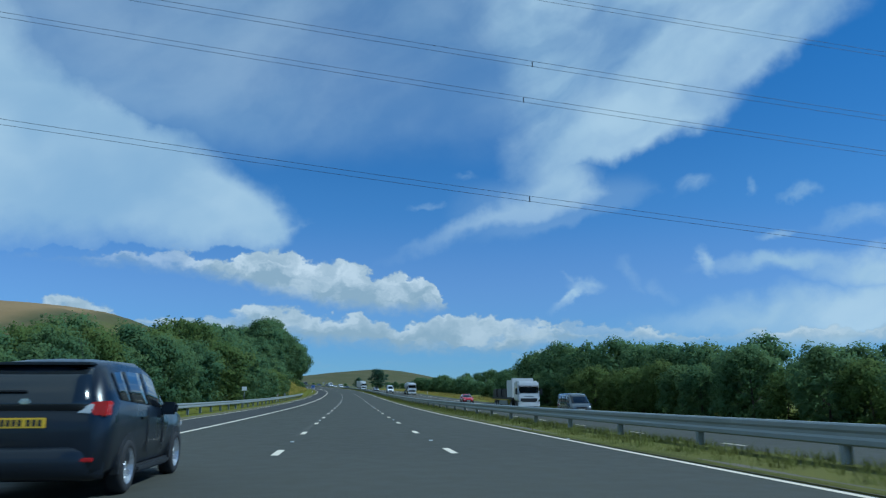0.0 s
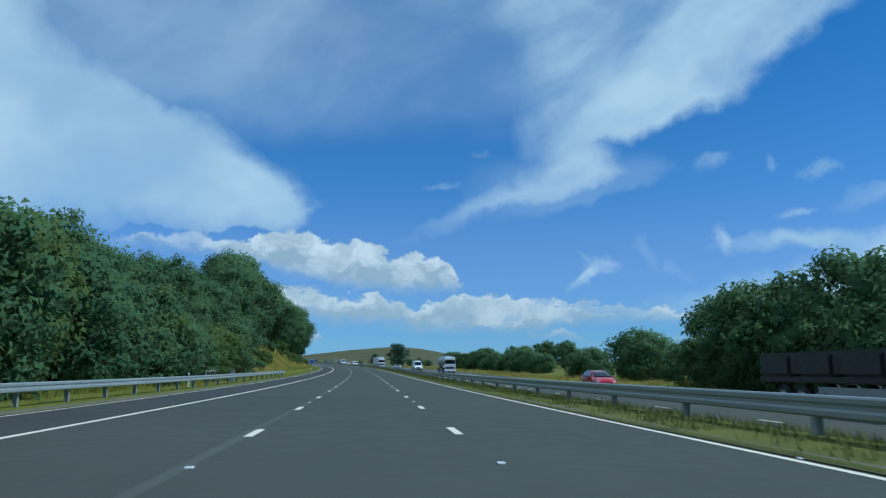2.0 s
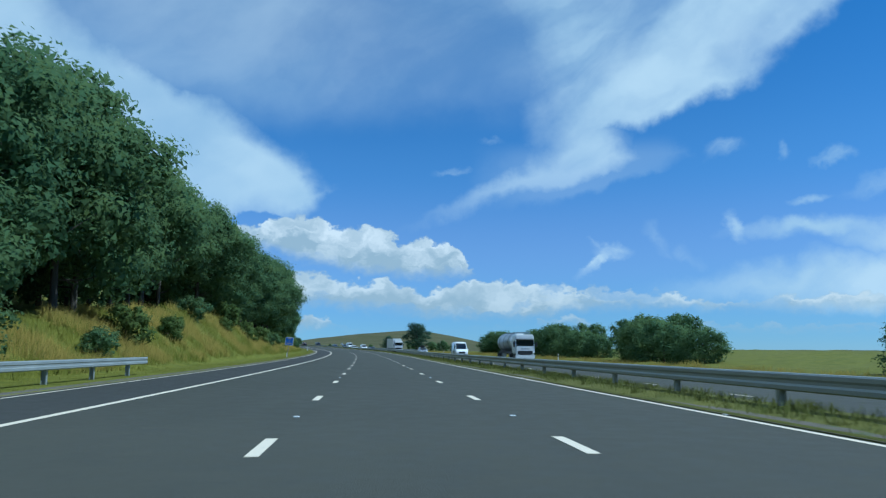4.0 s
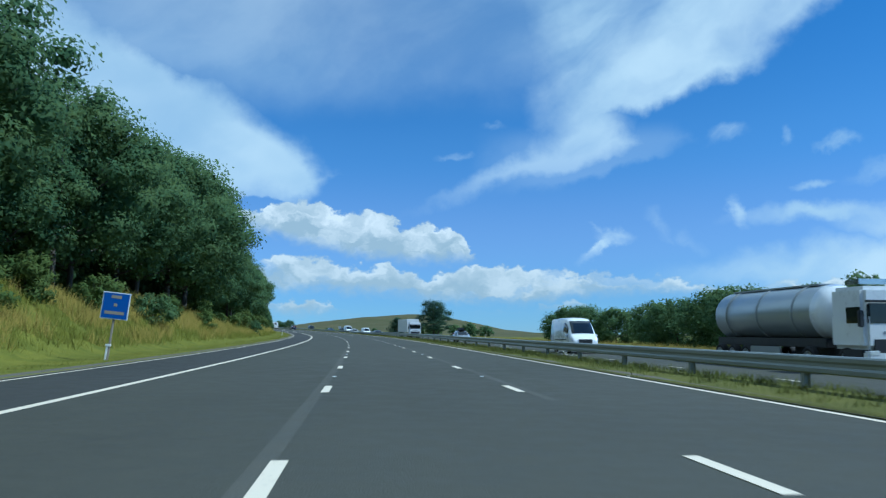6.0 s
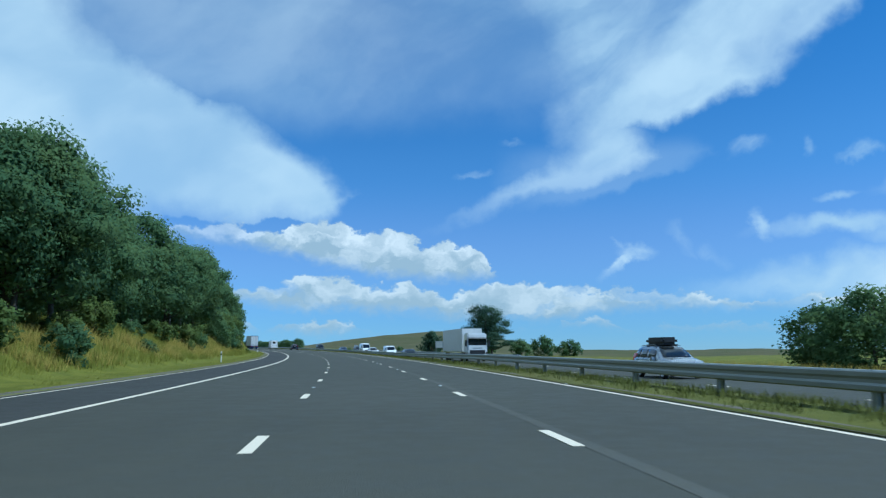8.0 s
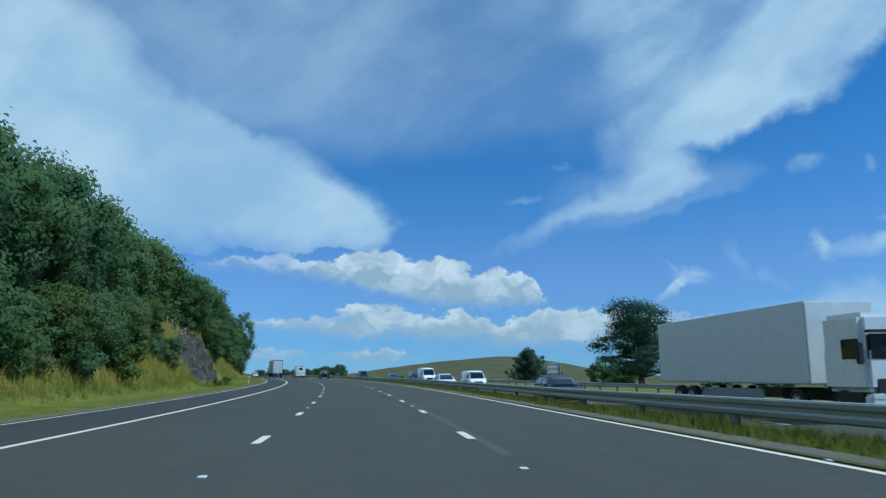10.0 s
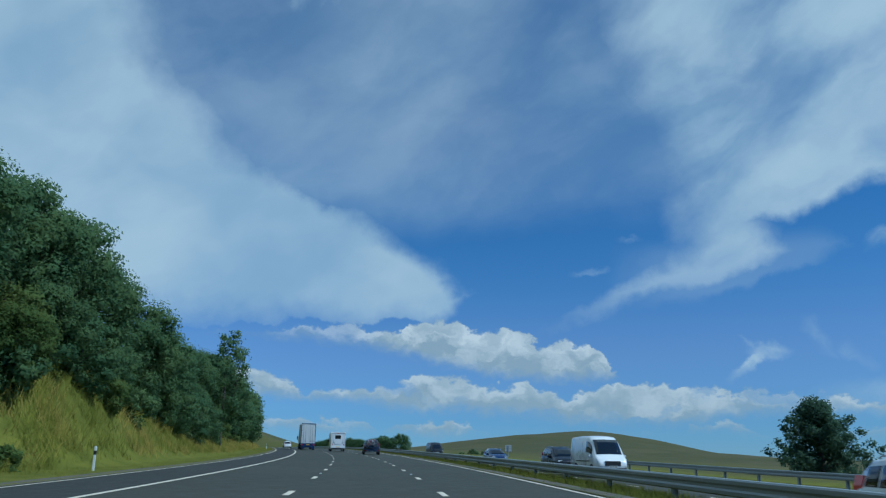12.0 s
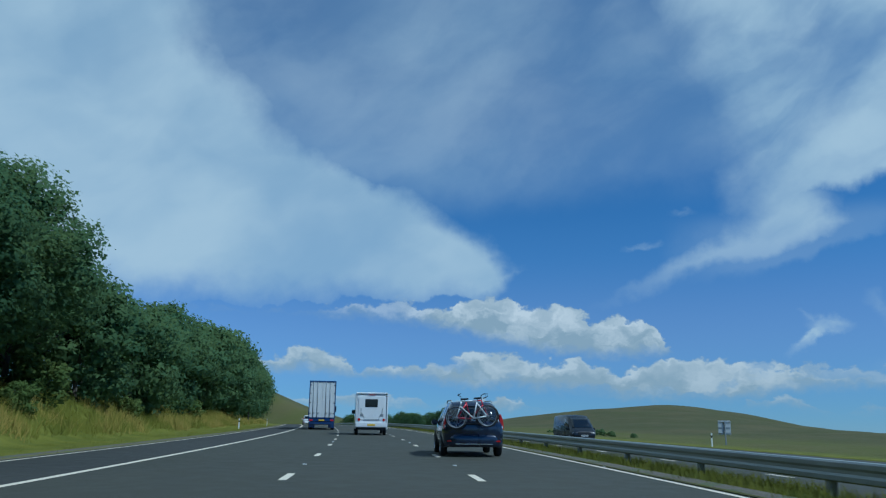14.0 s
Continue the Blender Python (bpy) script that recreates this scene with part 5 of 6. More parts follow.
def car(name, label, category, paint, style, long_, wide, high, m, windows=3, group="", roof_box=False, rails=True, glass_back=True, plate_up=0.0):
    root = thing(name, label, category, group)
    root.matrix_basis = m
    st = [(y * long_, sb * high, bl * high, tp * high, w * wide / 2, t * wide / 2) for y, sb, bl, tp, w, t in STYLE[style]]
    vs, fs = [], []
    for y, sb, bl, tp, w, t in st:
        half_ = [(0, sb), (w * 0.82, sb), (w * 0.965, sb + 0.07 * high), (w, sb + (bl - sb) * 0.55), (w * 0.985, bl), (w * 0.985 + (t - w * 0.985) * 0.94, bl + (tp - bl) * 0.86), (t * 0.90, tp - (tp - bl) * 0.03), (t * 0.5, tp + 0.008 * high), (0, tp + 0.012 * high)]
        for x, z in half_ + [(-x, z) for x, z in half_[-2:0:-1]]:
            vs.append((x, y, z))
    k = 16
    for i in range(len(st) - 1):
        for j in range(k):
            a, b = i * k + j, i * k + (j + 1) % k
            fs.append((a, b, b + k, a + k))
    fs += [tuple(range(k - 1, -1, -1)), tuple((len(st) - 1) * k + j for j in range(k))]
    me = mesh_of("body", vs, fs, paint, True)
    child("body", me, root)
    at = surface(st)
    spans = {"suv": [(-0.40, -0.31), (-0.295, -0.115), (-0.105, 0.10)], "crossover": [(-0.375, -0.285), (-0.275, -0.10), (-0.09, 0.115)], "hatch": [(-0.36, -0.27), (-0.255, -0.09), (-0.08, 0.12)], "van": [(0.10, 0.30)]}[style]
    if style == "van" and windows > 1:
        spans = [(-0.45, -0.2), (-0.18, 0.07)] + spans
    for side_ in (-1, 1):
        for a, b in spans:
            ya, yb = a * long_, b * long_
            lo = 0.1 if style != "van" else 0.22
            v, f = sheet(lambda p, q: at(ya + (yb - ya) * p, lo + (0.80 - lo) * q, side_), 5, 2, 0.008, (side_, 0, 0.2))
            child("side_window", mesh_of("side_window", v, f, M_GLASS, True), root, "dark tinted glass")
        y0 = (0.10 if style != "van" else 0.31) * long_
        mir = part("mirror", box_bm([((0.0, -0.06, -0.09), (0.22, 0.09, 0.09))], 0.035), paint, root, m=Matrix.Translation(at(y0, 0.10, side_)) @ Matrix.Diagonal((side_, 1, 1, 1)))
        rear_y, front_y = st[1][0], st[-3][0]
        r = 0.20 * high if style != "van" else 0.155 * high
        r = min(max(r, 0.31), 0.37)
        for y in (-0.29 * long_ if style != "van" else -0.27 * long_, 0.30 * long_ if style != "van" else 0.31 * long_):
            v_, f_ = [], []
            for i in range(13):
                a = math.pi * i / 12 * 1.12 - 0.19
                for q in (r * 0.9, r * 1.2):
                    v_.append((side_ * (wide / 2 + 0.004), y + q * math.cos(a), r + q * math.sin(a)))
            o = len(v_)
            v_ += [(x - side_ * 0.09, yy, z) for x, yy, z in v_]
            for i in range(12):
                a = 2 * i
                f_ += [(a, a + 1, a + 3, a + 2), (o + a + 1, o + a, o + a + 2, o + a + 3), (a + 1, o + a + 1, o + a + 3, a + 3)]
            child("wheel_arch", mesh_of("wheel_arch", v_, f_, M_DARK), root, "black arch trim")
            wheel(root, side_ * (wide / 2 - 0.085), y, r, 0.21)
        # lamps
        zt = high * {"van": 0.42, "crossover": 0.625}.get(style, 0.56)
        if style == "van":
            part("tail_lamp", box_bm([((wide * 0.40, -0.5 * long_ - 0.006, zt - 0.10 * high), (wide * 0.475, -0.48 * long_, zt + 0.10 * high))], 0.02), M_RED, root, "tall red rear lamp", Matrix.Diagonal((side_, 1, 1, 1)))
        else:
            big = style == "crossover"
            shape = [(0.285, -0.05), (0.490, -0.05), (0.488, 0.055), (0.39, 0.045), (0.335, 0.0)] if big else [(0.405, -0.06), (0.494, -0.06), (0.486, 0.08), (0.448, 0.21), (0.425, 0.21), (0.420, 0.06)]
            lens = [(0.305, -0.032), (0.395, -0.032), (0.415, 0.036), (0.385, 0.034), (0.338, -0.002)] if big else [(0.418, -0.045), (0.48, -0.045), (0.476, 0.0), (0.424, 0.0)]
            lamp = slab(shape, wide, high, zt, (-0.4945 if big else -0.486) * long_, (-0.44 if big else -0.415) * long_)
            lamp = part("tail_lamp", lamp, M_RED, root, "red wedge-shaped rear lamp", Matrix.Diagonal((side_, 1, 1, 1)))
            part("clear_lens", slab(lens, wide, high, zt, (-0.4985 if big else -0.489) * long_, -0.44 * long_), M_CLEAR, lamp, "clear reversing lens")
        part("reflector", box_bm([((wide * 0.33, -0.503 * long_, high * 0.27), (wide * 0.43, -0.48 * long_, high * 0.30))], 0.008), M_RED, root, "red reflector", Matrix.Diagonal((side_, 1, 1, 1)))
        zf = high * (0.46 if style != "van" else 0.37)
        part("head_lamp", box_bm([((wide * 0.27, 0.455 * long_, zf - 0.045 * high), (wide * 0.455, 0.484 * long_, zf + 0.03 * high))], 0.03), M_CLEAR, root, "clear headlamp", Matrix.Diagonal((side_, 1, 1, 1)))
    cols = list(zip(*st))
    top_y = st[3][0] if style != "van" else st[1][0]

    def rear_pt(a, b):
        if style == "van":
            z = high * (0.56 + 0.30 * b)
            return Vector(((a - 0.5) * wide * 0.72, st[0][0] - 0.003, z))
        z = high * (0.615 + 0.30 * b)
        tops = [c for c in cols[3][:5]]
        y = float(np.interp(z, [tops[1], tops[2], tops[3], tops[4]], [st[1][0], st[2][0], st[3][0], st[4][0]]))
        return Vector(((a - 0.5) * wide * (0.80 - 0.12 * b), y - 0.012, z))

    if glass_back:
        v, f = sheet(rear_pt, 6, 4, 0.01, (0, -1, 0.25))
        child("rear_window", mesh_of("rear_window", v, f, M_GLASS, True), root, "dark rear window")

    i0 = {"suv": 6, "crossover": 7, "hatch": 5, "van": 5}[style]

    def front_pt(a, b):
        f = 0.04 + 0.9 * b
        y = st[i0 + 2][0] + (st[i0][0] - st[i0 + 2][0]) * f
        z = float(np.interp(y, cols[0], cols[3]))
        t = float(np.interp(y, cols[0], cols[5]))
        return Vector(((a - 0.5) * 2 * t * 0.90, y, z + 0.012 * high * (1 - abs(a - 0.5))))

    v, f = sheet(front_pt, 6, 4, 0.012, (0, 0.5, 0.8))
    child("windscreen", mesh_of("windscreen", v, f, M_GLASS, True), root, "dark windscreen")
    part("grille", box_bm([((-wide * 0.24, 0.478 * long_, high * 0.285), (wide * 0.24, 0.506 * long_, high * 0.40))], 0.02), M_DARK, root, "black grille")
    part("front_bumper", box_bm([((-wide * 0.40, 0.485 * long_, high * 0.17), (wide * 0.40, 0.503 * long_, high * 0.235))], 0.01), M_DARK, root, "black lower bumper")
    def bumper_pt(a, b):
        w = 2 * a - 1
        bulge = math.sin(math.pi * min(max(b, 0), 1)) ** 0.5
        return Vector((w * wide * 0.475, -0.500 * long_ - 0.045 * bulge + 0.16 * abs(w) ** 5, high * ((0.15 if style == "crossover" else 0.18) + 0.22 * b)))

    v, f = sheet(bumper_pt, 12, 6, 0.012, (0, -1, 0))
    child("rear_bumper", mesh_of("rear_bumper", v, f, paint if style != "van" else M_DARK, True), root, "rounded rear bumper")
    if style != "crossover":
        part("bumper_strip", box_bm([((-wide * 0.30, -0.5165 * long_, high * 0.225), (wide * 0.30, -0.505 * long_, high * 0.243))], 0.004), M_CHROME, root, "bright trim strip")
    zp = high * (0.50 if style != "van" else 0.36)
    for name_, mat, y, sgn, z in (("number_plate", M_PLATE, -0.5 * long_ - 0.006, -1, zp - 0.10 * high + (plate_up or 0.0)), ("number_plate", M_WHITE, 0.507 * long_, 1, high * 0.245)):
        if sgn < 0 and plate_up is None:
            continue
        pl = part(name_, box_bm([((-0.26, min(y, y + sgn * 0.012), z), (0.26, max(y, y + sgn * 0.012), z + 0.112))], 0.003), mat, root, "number plate")
        for k_ in range(7):
            x = -0.21 + 0.06 * k_ + (0.03 if k_ > 3 else 0)
            yy = y + sgn * 0.014
            part("mark", box_bm([((x, min(yy, yy - sgn * 0.004), z + 0.02), (x + 0.038, max(yy, yy - sgn * 0.004), z + 0.092))]), M_DARK, pl)
    if style == "van":
        for side_ in (-1, 1):
            v, f = sheet(lambda p, q: at((-0.24 + 0.50 * p) * long_, -0.28 + 0.05 * q, side_), 6, 1, 0.02, (side_, 0, 0))
            child("side_moulding", mesh_of("side_moulding", v, f, M_DARK), root, "black side moulding")
            for ya in (-0.44, -0.02, 0.12):
                v, f = sheet(lambda p, q: at((ya + 0.003 * p) * long_, -0.55 + 1.35 * q, side_), 1, 8, 0.002, (side_, 0, 0))
                child("door_seam", mesh_of("door_seam", v, f, M_DARK), root, "dark door seam")
    if style != "van" and rails:
        for side_ in (-1, 1):
            v, f = tube_data([(side_ * wide * 0.335, y * long_, z) for y, z in ((-0.36, high * 0.985), (-0.33, high * 1.015), (-0.02, high * 1.03), (0.03, high * 0.99))], [0.018] * 4, 6)
            child("roof_rail", mesh_of("roof_rail", v, f, M_GREY, True), root, "slim roof rail")
    if roof_box:
        bm = box_bm([((-0.42, -0.36 * long_, high + 0.06), (0.42, 0.08 * long_, high + 0.42))], 0.12)
        part("roof_box", bm, M_DARK, root, "black roof box")
        part("roof_bar", box_bm([((-0.6, -0.24 * long_, high - 0.02), (0.6, -0.24 * long_ + 0.07, high + 0.07)), ((-0.6, -0.03 * long_, high - 0.02), (0.6, -0.03 * long_ + 0.07, high + 0.07))], 0.01), M_DARK, root)
    return root


def om(s, u):
    """A pose on the opposite carriageway, facing this way."""
    return rm(s, u, float(other_drop(s)), 180)


crossover = car("suv_car", "dark blue-black five-door crossover car in the inside lane", "car", P_BLACK, "crossover", 4.3, 1.82, 1.62, rm(-4.85, -3.93), rails=False, plate_up=0.16)
for w in (-1, 1):
    for y0, y1 in ((-0.40, -0.39), (0.42, 0.43)):      # shut lines of the doors
        v, f = tube_data([(w * 0.905, y0, 0.42), (w * 0.918, y0, 0.72), (w * 0.90, y1, 0.98)], [0.007] * 3, 4)
        child("door_seam", mesh_of("door_seam", v, f, M_DARK), crossover, "dark door seam")
    for y0 in (-0.62, 0.30):
        part("door_handle", box_bm([((0.885, y0 - 0.11, 0.865), (0.935, y0 + 0.11, 0.895))], 0.012), P_BLACK, crossover, "", Matrix.Diagonal((w, 1, 1, 1)))
    part("sill", box_bm([((0.80, -0.80, 0.20), (0.925, 0.88, 0.30))], 0.03), M_DARK, crossover, "black plastic sill", Matrix.Diagonal((w, 1, 1, 1)))
part("roof_spoiler", box_bm([((-0.60, -1.90, 1.515), (0.60, -1.66, 1.545))], 0.012), P_BLACK, crossover, "dark roof spoiler")
v, f = tube_data([(0.25, -1.1, 1.61), (0.25, -1.32, 1.86)], [0.008, 0.004], 5)
child("aerial", mesh_of("aerial", v, f, M_DARK), crossover, "thin roof aerial")
part("wiper", box_bm([((-0.62, -2.09, 1.20), (0.0, -2.06, 1.225))], 0.008), M_DARK, crossover, "rear wiper")
part("emblem", box_bm([((-0.06, -2.14, 1.06), (0.06, -2.08, 1.13))], 0.02), M_CHROME, crossover, "plain bright emblem")

suv = car("suv_car", "dark navy sport utility car carrying two bicycles on its tailgate", "car", P_NAVY, "suv", 4.5, 1.90, 1.68, rm(479.2, 2.97, 0.0, -1.5), plate_up=None)

# tailgate carrier and two bicycles
carrier = [((-0.30, -2.33, 1.0), (-0.26, -2.29, 1.52)), ((0.26, -2.33, 1.0), (0.30, -2.29, 1.52)), ((-0.34, -2.36, 1.48), (0.34, -2.26, 1.53)), ((-0.30, -2.72, 1.42), (-0.265, -2.3, 1.46)), ((0.265, -2.72, 1.42), (0.30, -2.3, 1.46)), ((-0.30, -2.33, 0.98), (0.30, -2.27, 1.03))]
part("bike_carrier", box_bm(carrier, 0.01), M_DARK, suv, "black strap-on bicycle carrier")


def tube_part(name, pts, radii, mat, parent, label="", sides=8):
    v, f = tube_data(pts, radii, sides)
    return child(name, mesh_of(name, v, f, mat, True), parent, label)


def ring_mesh(name, r, thick, mat, n=28):
    pts = [(r * math.cos(2 * math.pi * i / n), 0, r * math.sin(2 * math.pi * i / n)) for i in range(n + 1)]
    vs, fs = [], []
    for i in range(n):
        a = 2 * math.pi * i / n
        for k in range(6):
            b = 2 * math.pi * k / 6
            q = r + thick * math.cos(b)
            vs.append((q * math.cos(a), thick * math.sin(b), q * math.sin(a)))
    for i in range(n):
        for k in range(6):
            fs.append((i * 6 + k, i * 6 + (k + 1) % 6, ((i + 1) % n) * 6 + (k + 1) % 6, ((i + 1) % n) * 6 + k))
    return mesh_of(name, vs, fs, mat, True)


def bicycle(label, frame_mat, m, drop_bar):
    """Built along x, front to +x, the wheels' axles 0 above its origin."""
    root = thing("bicycle", label, "bicycle", "bicycles on the tailgate")
    root.matrix_basis = m
    rear, front, crank, seat, head_lo, head_hi = Vector((-0.50, 0, 0)), Vector((0.52, 0, 0)), Vector((-0.06, 0, -0.05)), Vector((-0.20, 0, 0.50)), Vector((0.36, 0, 0.36)), Vector((0.32, 0, 0.52))
    frame_ = part("frame", bmesh.new(), frame_mat, root, "painted frame")
    items = [tube_data(p, [0.021] * len(p), 8) for p in ([crank, seat], [seat, head_hi], [crank, head_lo], [head_lo, head_hi], [crank, rear], [seat.lerp(crank, 0.1), rear])]
    v, f = merged(items)
    frame_.data = mesh_of("frame", v, f, frame_mat, True)
    tube_part("fork", [head_lo, front], [0.018, 0.014], frame_mat, root)
    tube_part("seat_post", [seat, seat + Vector((-0.035, 0, 0.06))], [0.014, 0.014], M_RIM, root)
    part("saddle", box_bm([((-0.14, -0.065, -0.02), (0.15, 0.065, 0.035))], 0.03), M_DARK, root, "black saddle", Matrix.Translation(seat + Vector((-0.03, 0, 0.08))))
    tube_part("stem", [head_hi, head_hi + Vector((0.0, 0, 0.15)), head_hi + Vector((0.09, 0, 0.2))], [0.016] * 3, M_DARK, root)
    c = head_hi + Vector((0.09, 0, 0.2))
    if drop_bar:
        for w in (-1, 1):
            tube_part("handlebar", [c, c + Vector((0, 0.2 * w, 0)), c + Vector((0.09, 0.21 * w, 0.0)), c + Vector((0.11, 0.21 * w, -0.09)), c + Vector((0.0, 0.21 * w, -0.14))], [0.014] * 5, M_DARK, root, "black drop handlebar")
    else:
        tube_part("handlebar", [c + Vector((-0.06, -0.31, 0.04)), c + Vector((0, -0.1, 0)), c + Vector((0, 0.1, 0)), c + Vector((-0.06, 0.31, 0.04))], [0.014] * 4, M_DARK, root, "black flat handlebar")
    for hub in (rear, front):
        w = child("wheel", ring_mesh("tyre", 0.335, 0.02, M_TYRE), root, "thin bicycle tyre", Matrix.Translation(hub))
        child("rim", ring_mesh("rim", 0.308, 0.010, M_RIM), w)
        items = [tube_data([(0, 0.02 * (-1) ** i, 0), (0.305 * math.cos(i * math.pi / 8), 0, 0.305 * math.sin(i * math.pi / 8))], [0.0022, 0.0022], 4) for i in range(16)]
        v, f = merged(items)
        child("spokes", mesh_of("spokes", v, f, M_RIM), w)
        tube_part("hub", [(0, -0.05, 0), (0, 0.05, 0)], [0.022, 0.022], M_RIM, w)
    ring = child("chain_ring", ring_mesh("chain_ring", 0.085, 0.008, M_CHROME, 18), root, "toothed chain ring", Matrix.Translation(crank + Vector((0, -0.045, 0))))
    tube_part("crank_arm", [crank + Vector((0, -0.06, 0)), crank + Vector((0.12, -0.07, -0.11))], [0.012, 0.010], M_CHROME, root)
    return root


M_FRAME_WHITE = plain("white frame paint", (0.75, 0.76, 0.77), 0.3)
M_FRAME_RED = plain("red frame paint", (0.50, 0.02, 0.04), 0.3)
suv_m = suv.matrix_basis
bicycle("bicycle with a white frame strapped to the car's tailgate", M_FRAME_WHITE, suv_m @ Matrix.Translation((-0.10, -2.56, 1.20)) @ Euler((0, radians(4), radians(180))).to_matrix().to_4x4() @ Matrix.Scale(0.93, 4), False)
bicycle("bicycle with a red frame strapped to the car's tailgate", M_FRAME_RED, suv_m @ Matrix.Translation((-0.06, -2.43, 1.20)) @ Euler((0, radians(-4), 0)).to_matrix().to_4x4() @ Matrix.Scale(0.93, 4), True)


def motorhome(m):
    root = thing("motorhome", "white coachbuilt motorhome with a small dark rear window", "motorhome")
    root.matrix_basis = m
    part("body", box_bm([((-1.12, 0.0, 0.62), (1.12, 5.2, 2.84))], 0.12), P_WHITE, root)
    part("over_cab", box_bm([((-1.08, 5.0, 1.9), (1.08, 6.1, 2.80))], 0.25), P_WHITE, root)
    part("cab", box_bm([((-0.98, 5.1, 0.5), (0.98, 7.0, 1.45)), ((-0.92, 5.1, 1.3), (0.92, 6.1, 2.0))], 0.12), P_WHITE, root)
    part("rear_panel", box_bm([((-0.94, -0.03, 1.0), (0.94, 0.06, 2.62))], 0.05), P_WHITE, root)
    w = part("rear_window", box_bm([((-0.46, -0.045, 1.88), (0.40, -0.02, 2.42))], 0.04), M_GLASS, root, "dark rear window")
    for x in (-1.10, 1.02):
        part("corner_moulding", box_bm([((x, -0.05, 0.8), (x + 0.08, 0.12, 2.8))], 0.03), P_WHITE, root)
    for x in (-0.98, 0.72):
        part("rear_light", box_bm([((x + 0.05, -0.055, 0.94), (x + 0.21, -0.01, 1.12))], 0.03), M_RED, root, "red rear light cluster")
        part("swage", box_bm([((x * 0.8, -0.045, 1.25), (x * 0.8 + 0.22, -0.02, 1.42))], 0.02), M_GREY, root, "grey moulded recess")
    for w in (-1, 1):       # grooves of the moulded rear panel
        v, f = tube_data([(0.74 * w, -0.035, 1.80), (0.70 * w, -0.035, 1.45), (0.52 * w, -0.035, 1.22), (0.50 * w, -0.035, 1.02)], [0.022] * 4, 5)
        child("panel_groove", mesh_of("panel_groove", v, f, M_GREY), root, "grey groove in the rear panel")
    part("panel_groove", box_bm([((-0.50, -0.045, 1.02), (0.50, -0.02, 1.06))], 0.01), M_GREY, root, "grey groove in the rear panel")
    part("roof_edge", box_bm([((-1.14, -0.06, 2.74), (1.14, 0.30, 2.88))], 0.06), P_WHITE, root)
    bump_ = part("bumper", box_bm([((-1.1, -0.12, 0.52), (1.1, 0.2, 0.86))], 0.05), P_WHITE, root)
    part("number_plate", box_bm([((-0.27, -0.135, 0.63), (0.27, -0.115, 0.75))], 0.004), M_PLATE, bump_, "yellow number plate")
    part("chassis", box_bm([((-0.9, 0.1, 0.35), (0.9, 5.0, 0.62))], 0.03), M_DARK, root)
    part("skirt", box_bm([((-1.125, 0.3, 0.40), (-1.06, 5.0, 0.66)), ((1.06, 0.3, 0.40), (1.125, 5.0, 0.66))], 0.015), P_WHITE, root)
    for y in (1.2, 3.2):
        part("roof_vent", box_bm([((-0.28, y, 2.83), (0.28, y + 0.55, 2.94))], 0.03), M_WHITE, root)
    part("brake_light", box_bm([((-0.2, -0.045, 2.68), (0.2, -0.01, 2.73))], 0.01), M_RED, root)
    for x in (-0.98, 0.98):
        for y in (1.3, 5.9):
            wheel(root, x, y, 0.34, 0.22)
        part("mirror", box_bm([((x * 1.02, 6.0, 1.45), (x * 1.32, 6.12, 1.75))] if x > 0 else [((x * 1.32, 6.0, 1.45), (x * 1.02, 6.12, 1.75))], 0.03), M_DARK, root)
    return root


motorhome(rm(506.5, 0.40))
M_LORRY_BLUE = car_paint("blue lorry paint", (0.018, 0.05, 0.17))
M_DOOR = plain("lorry door panels", (0.62, 0.63, 0.63), 0.5, 0.0, 0.2)


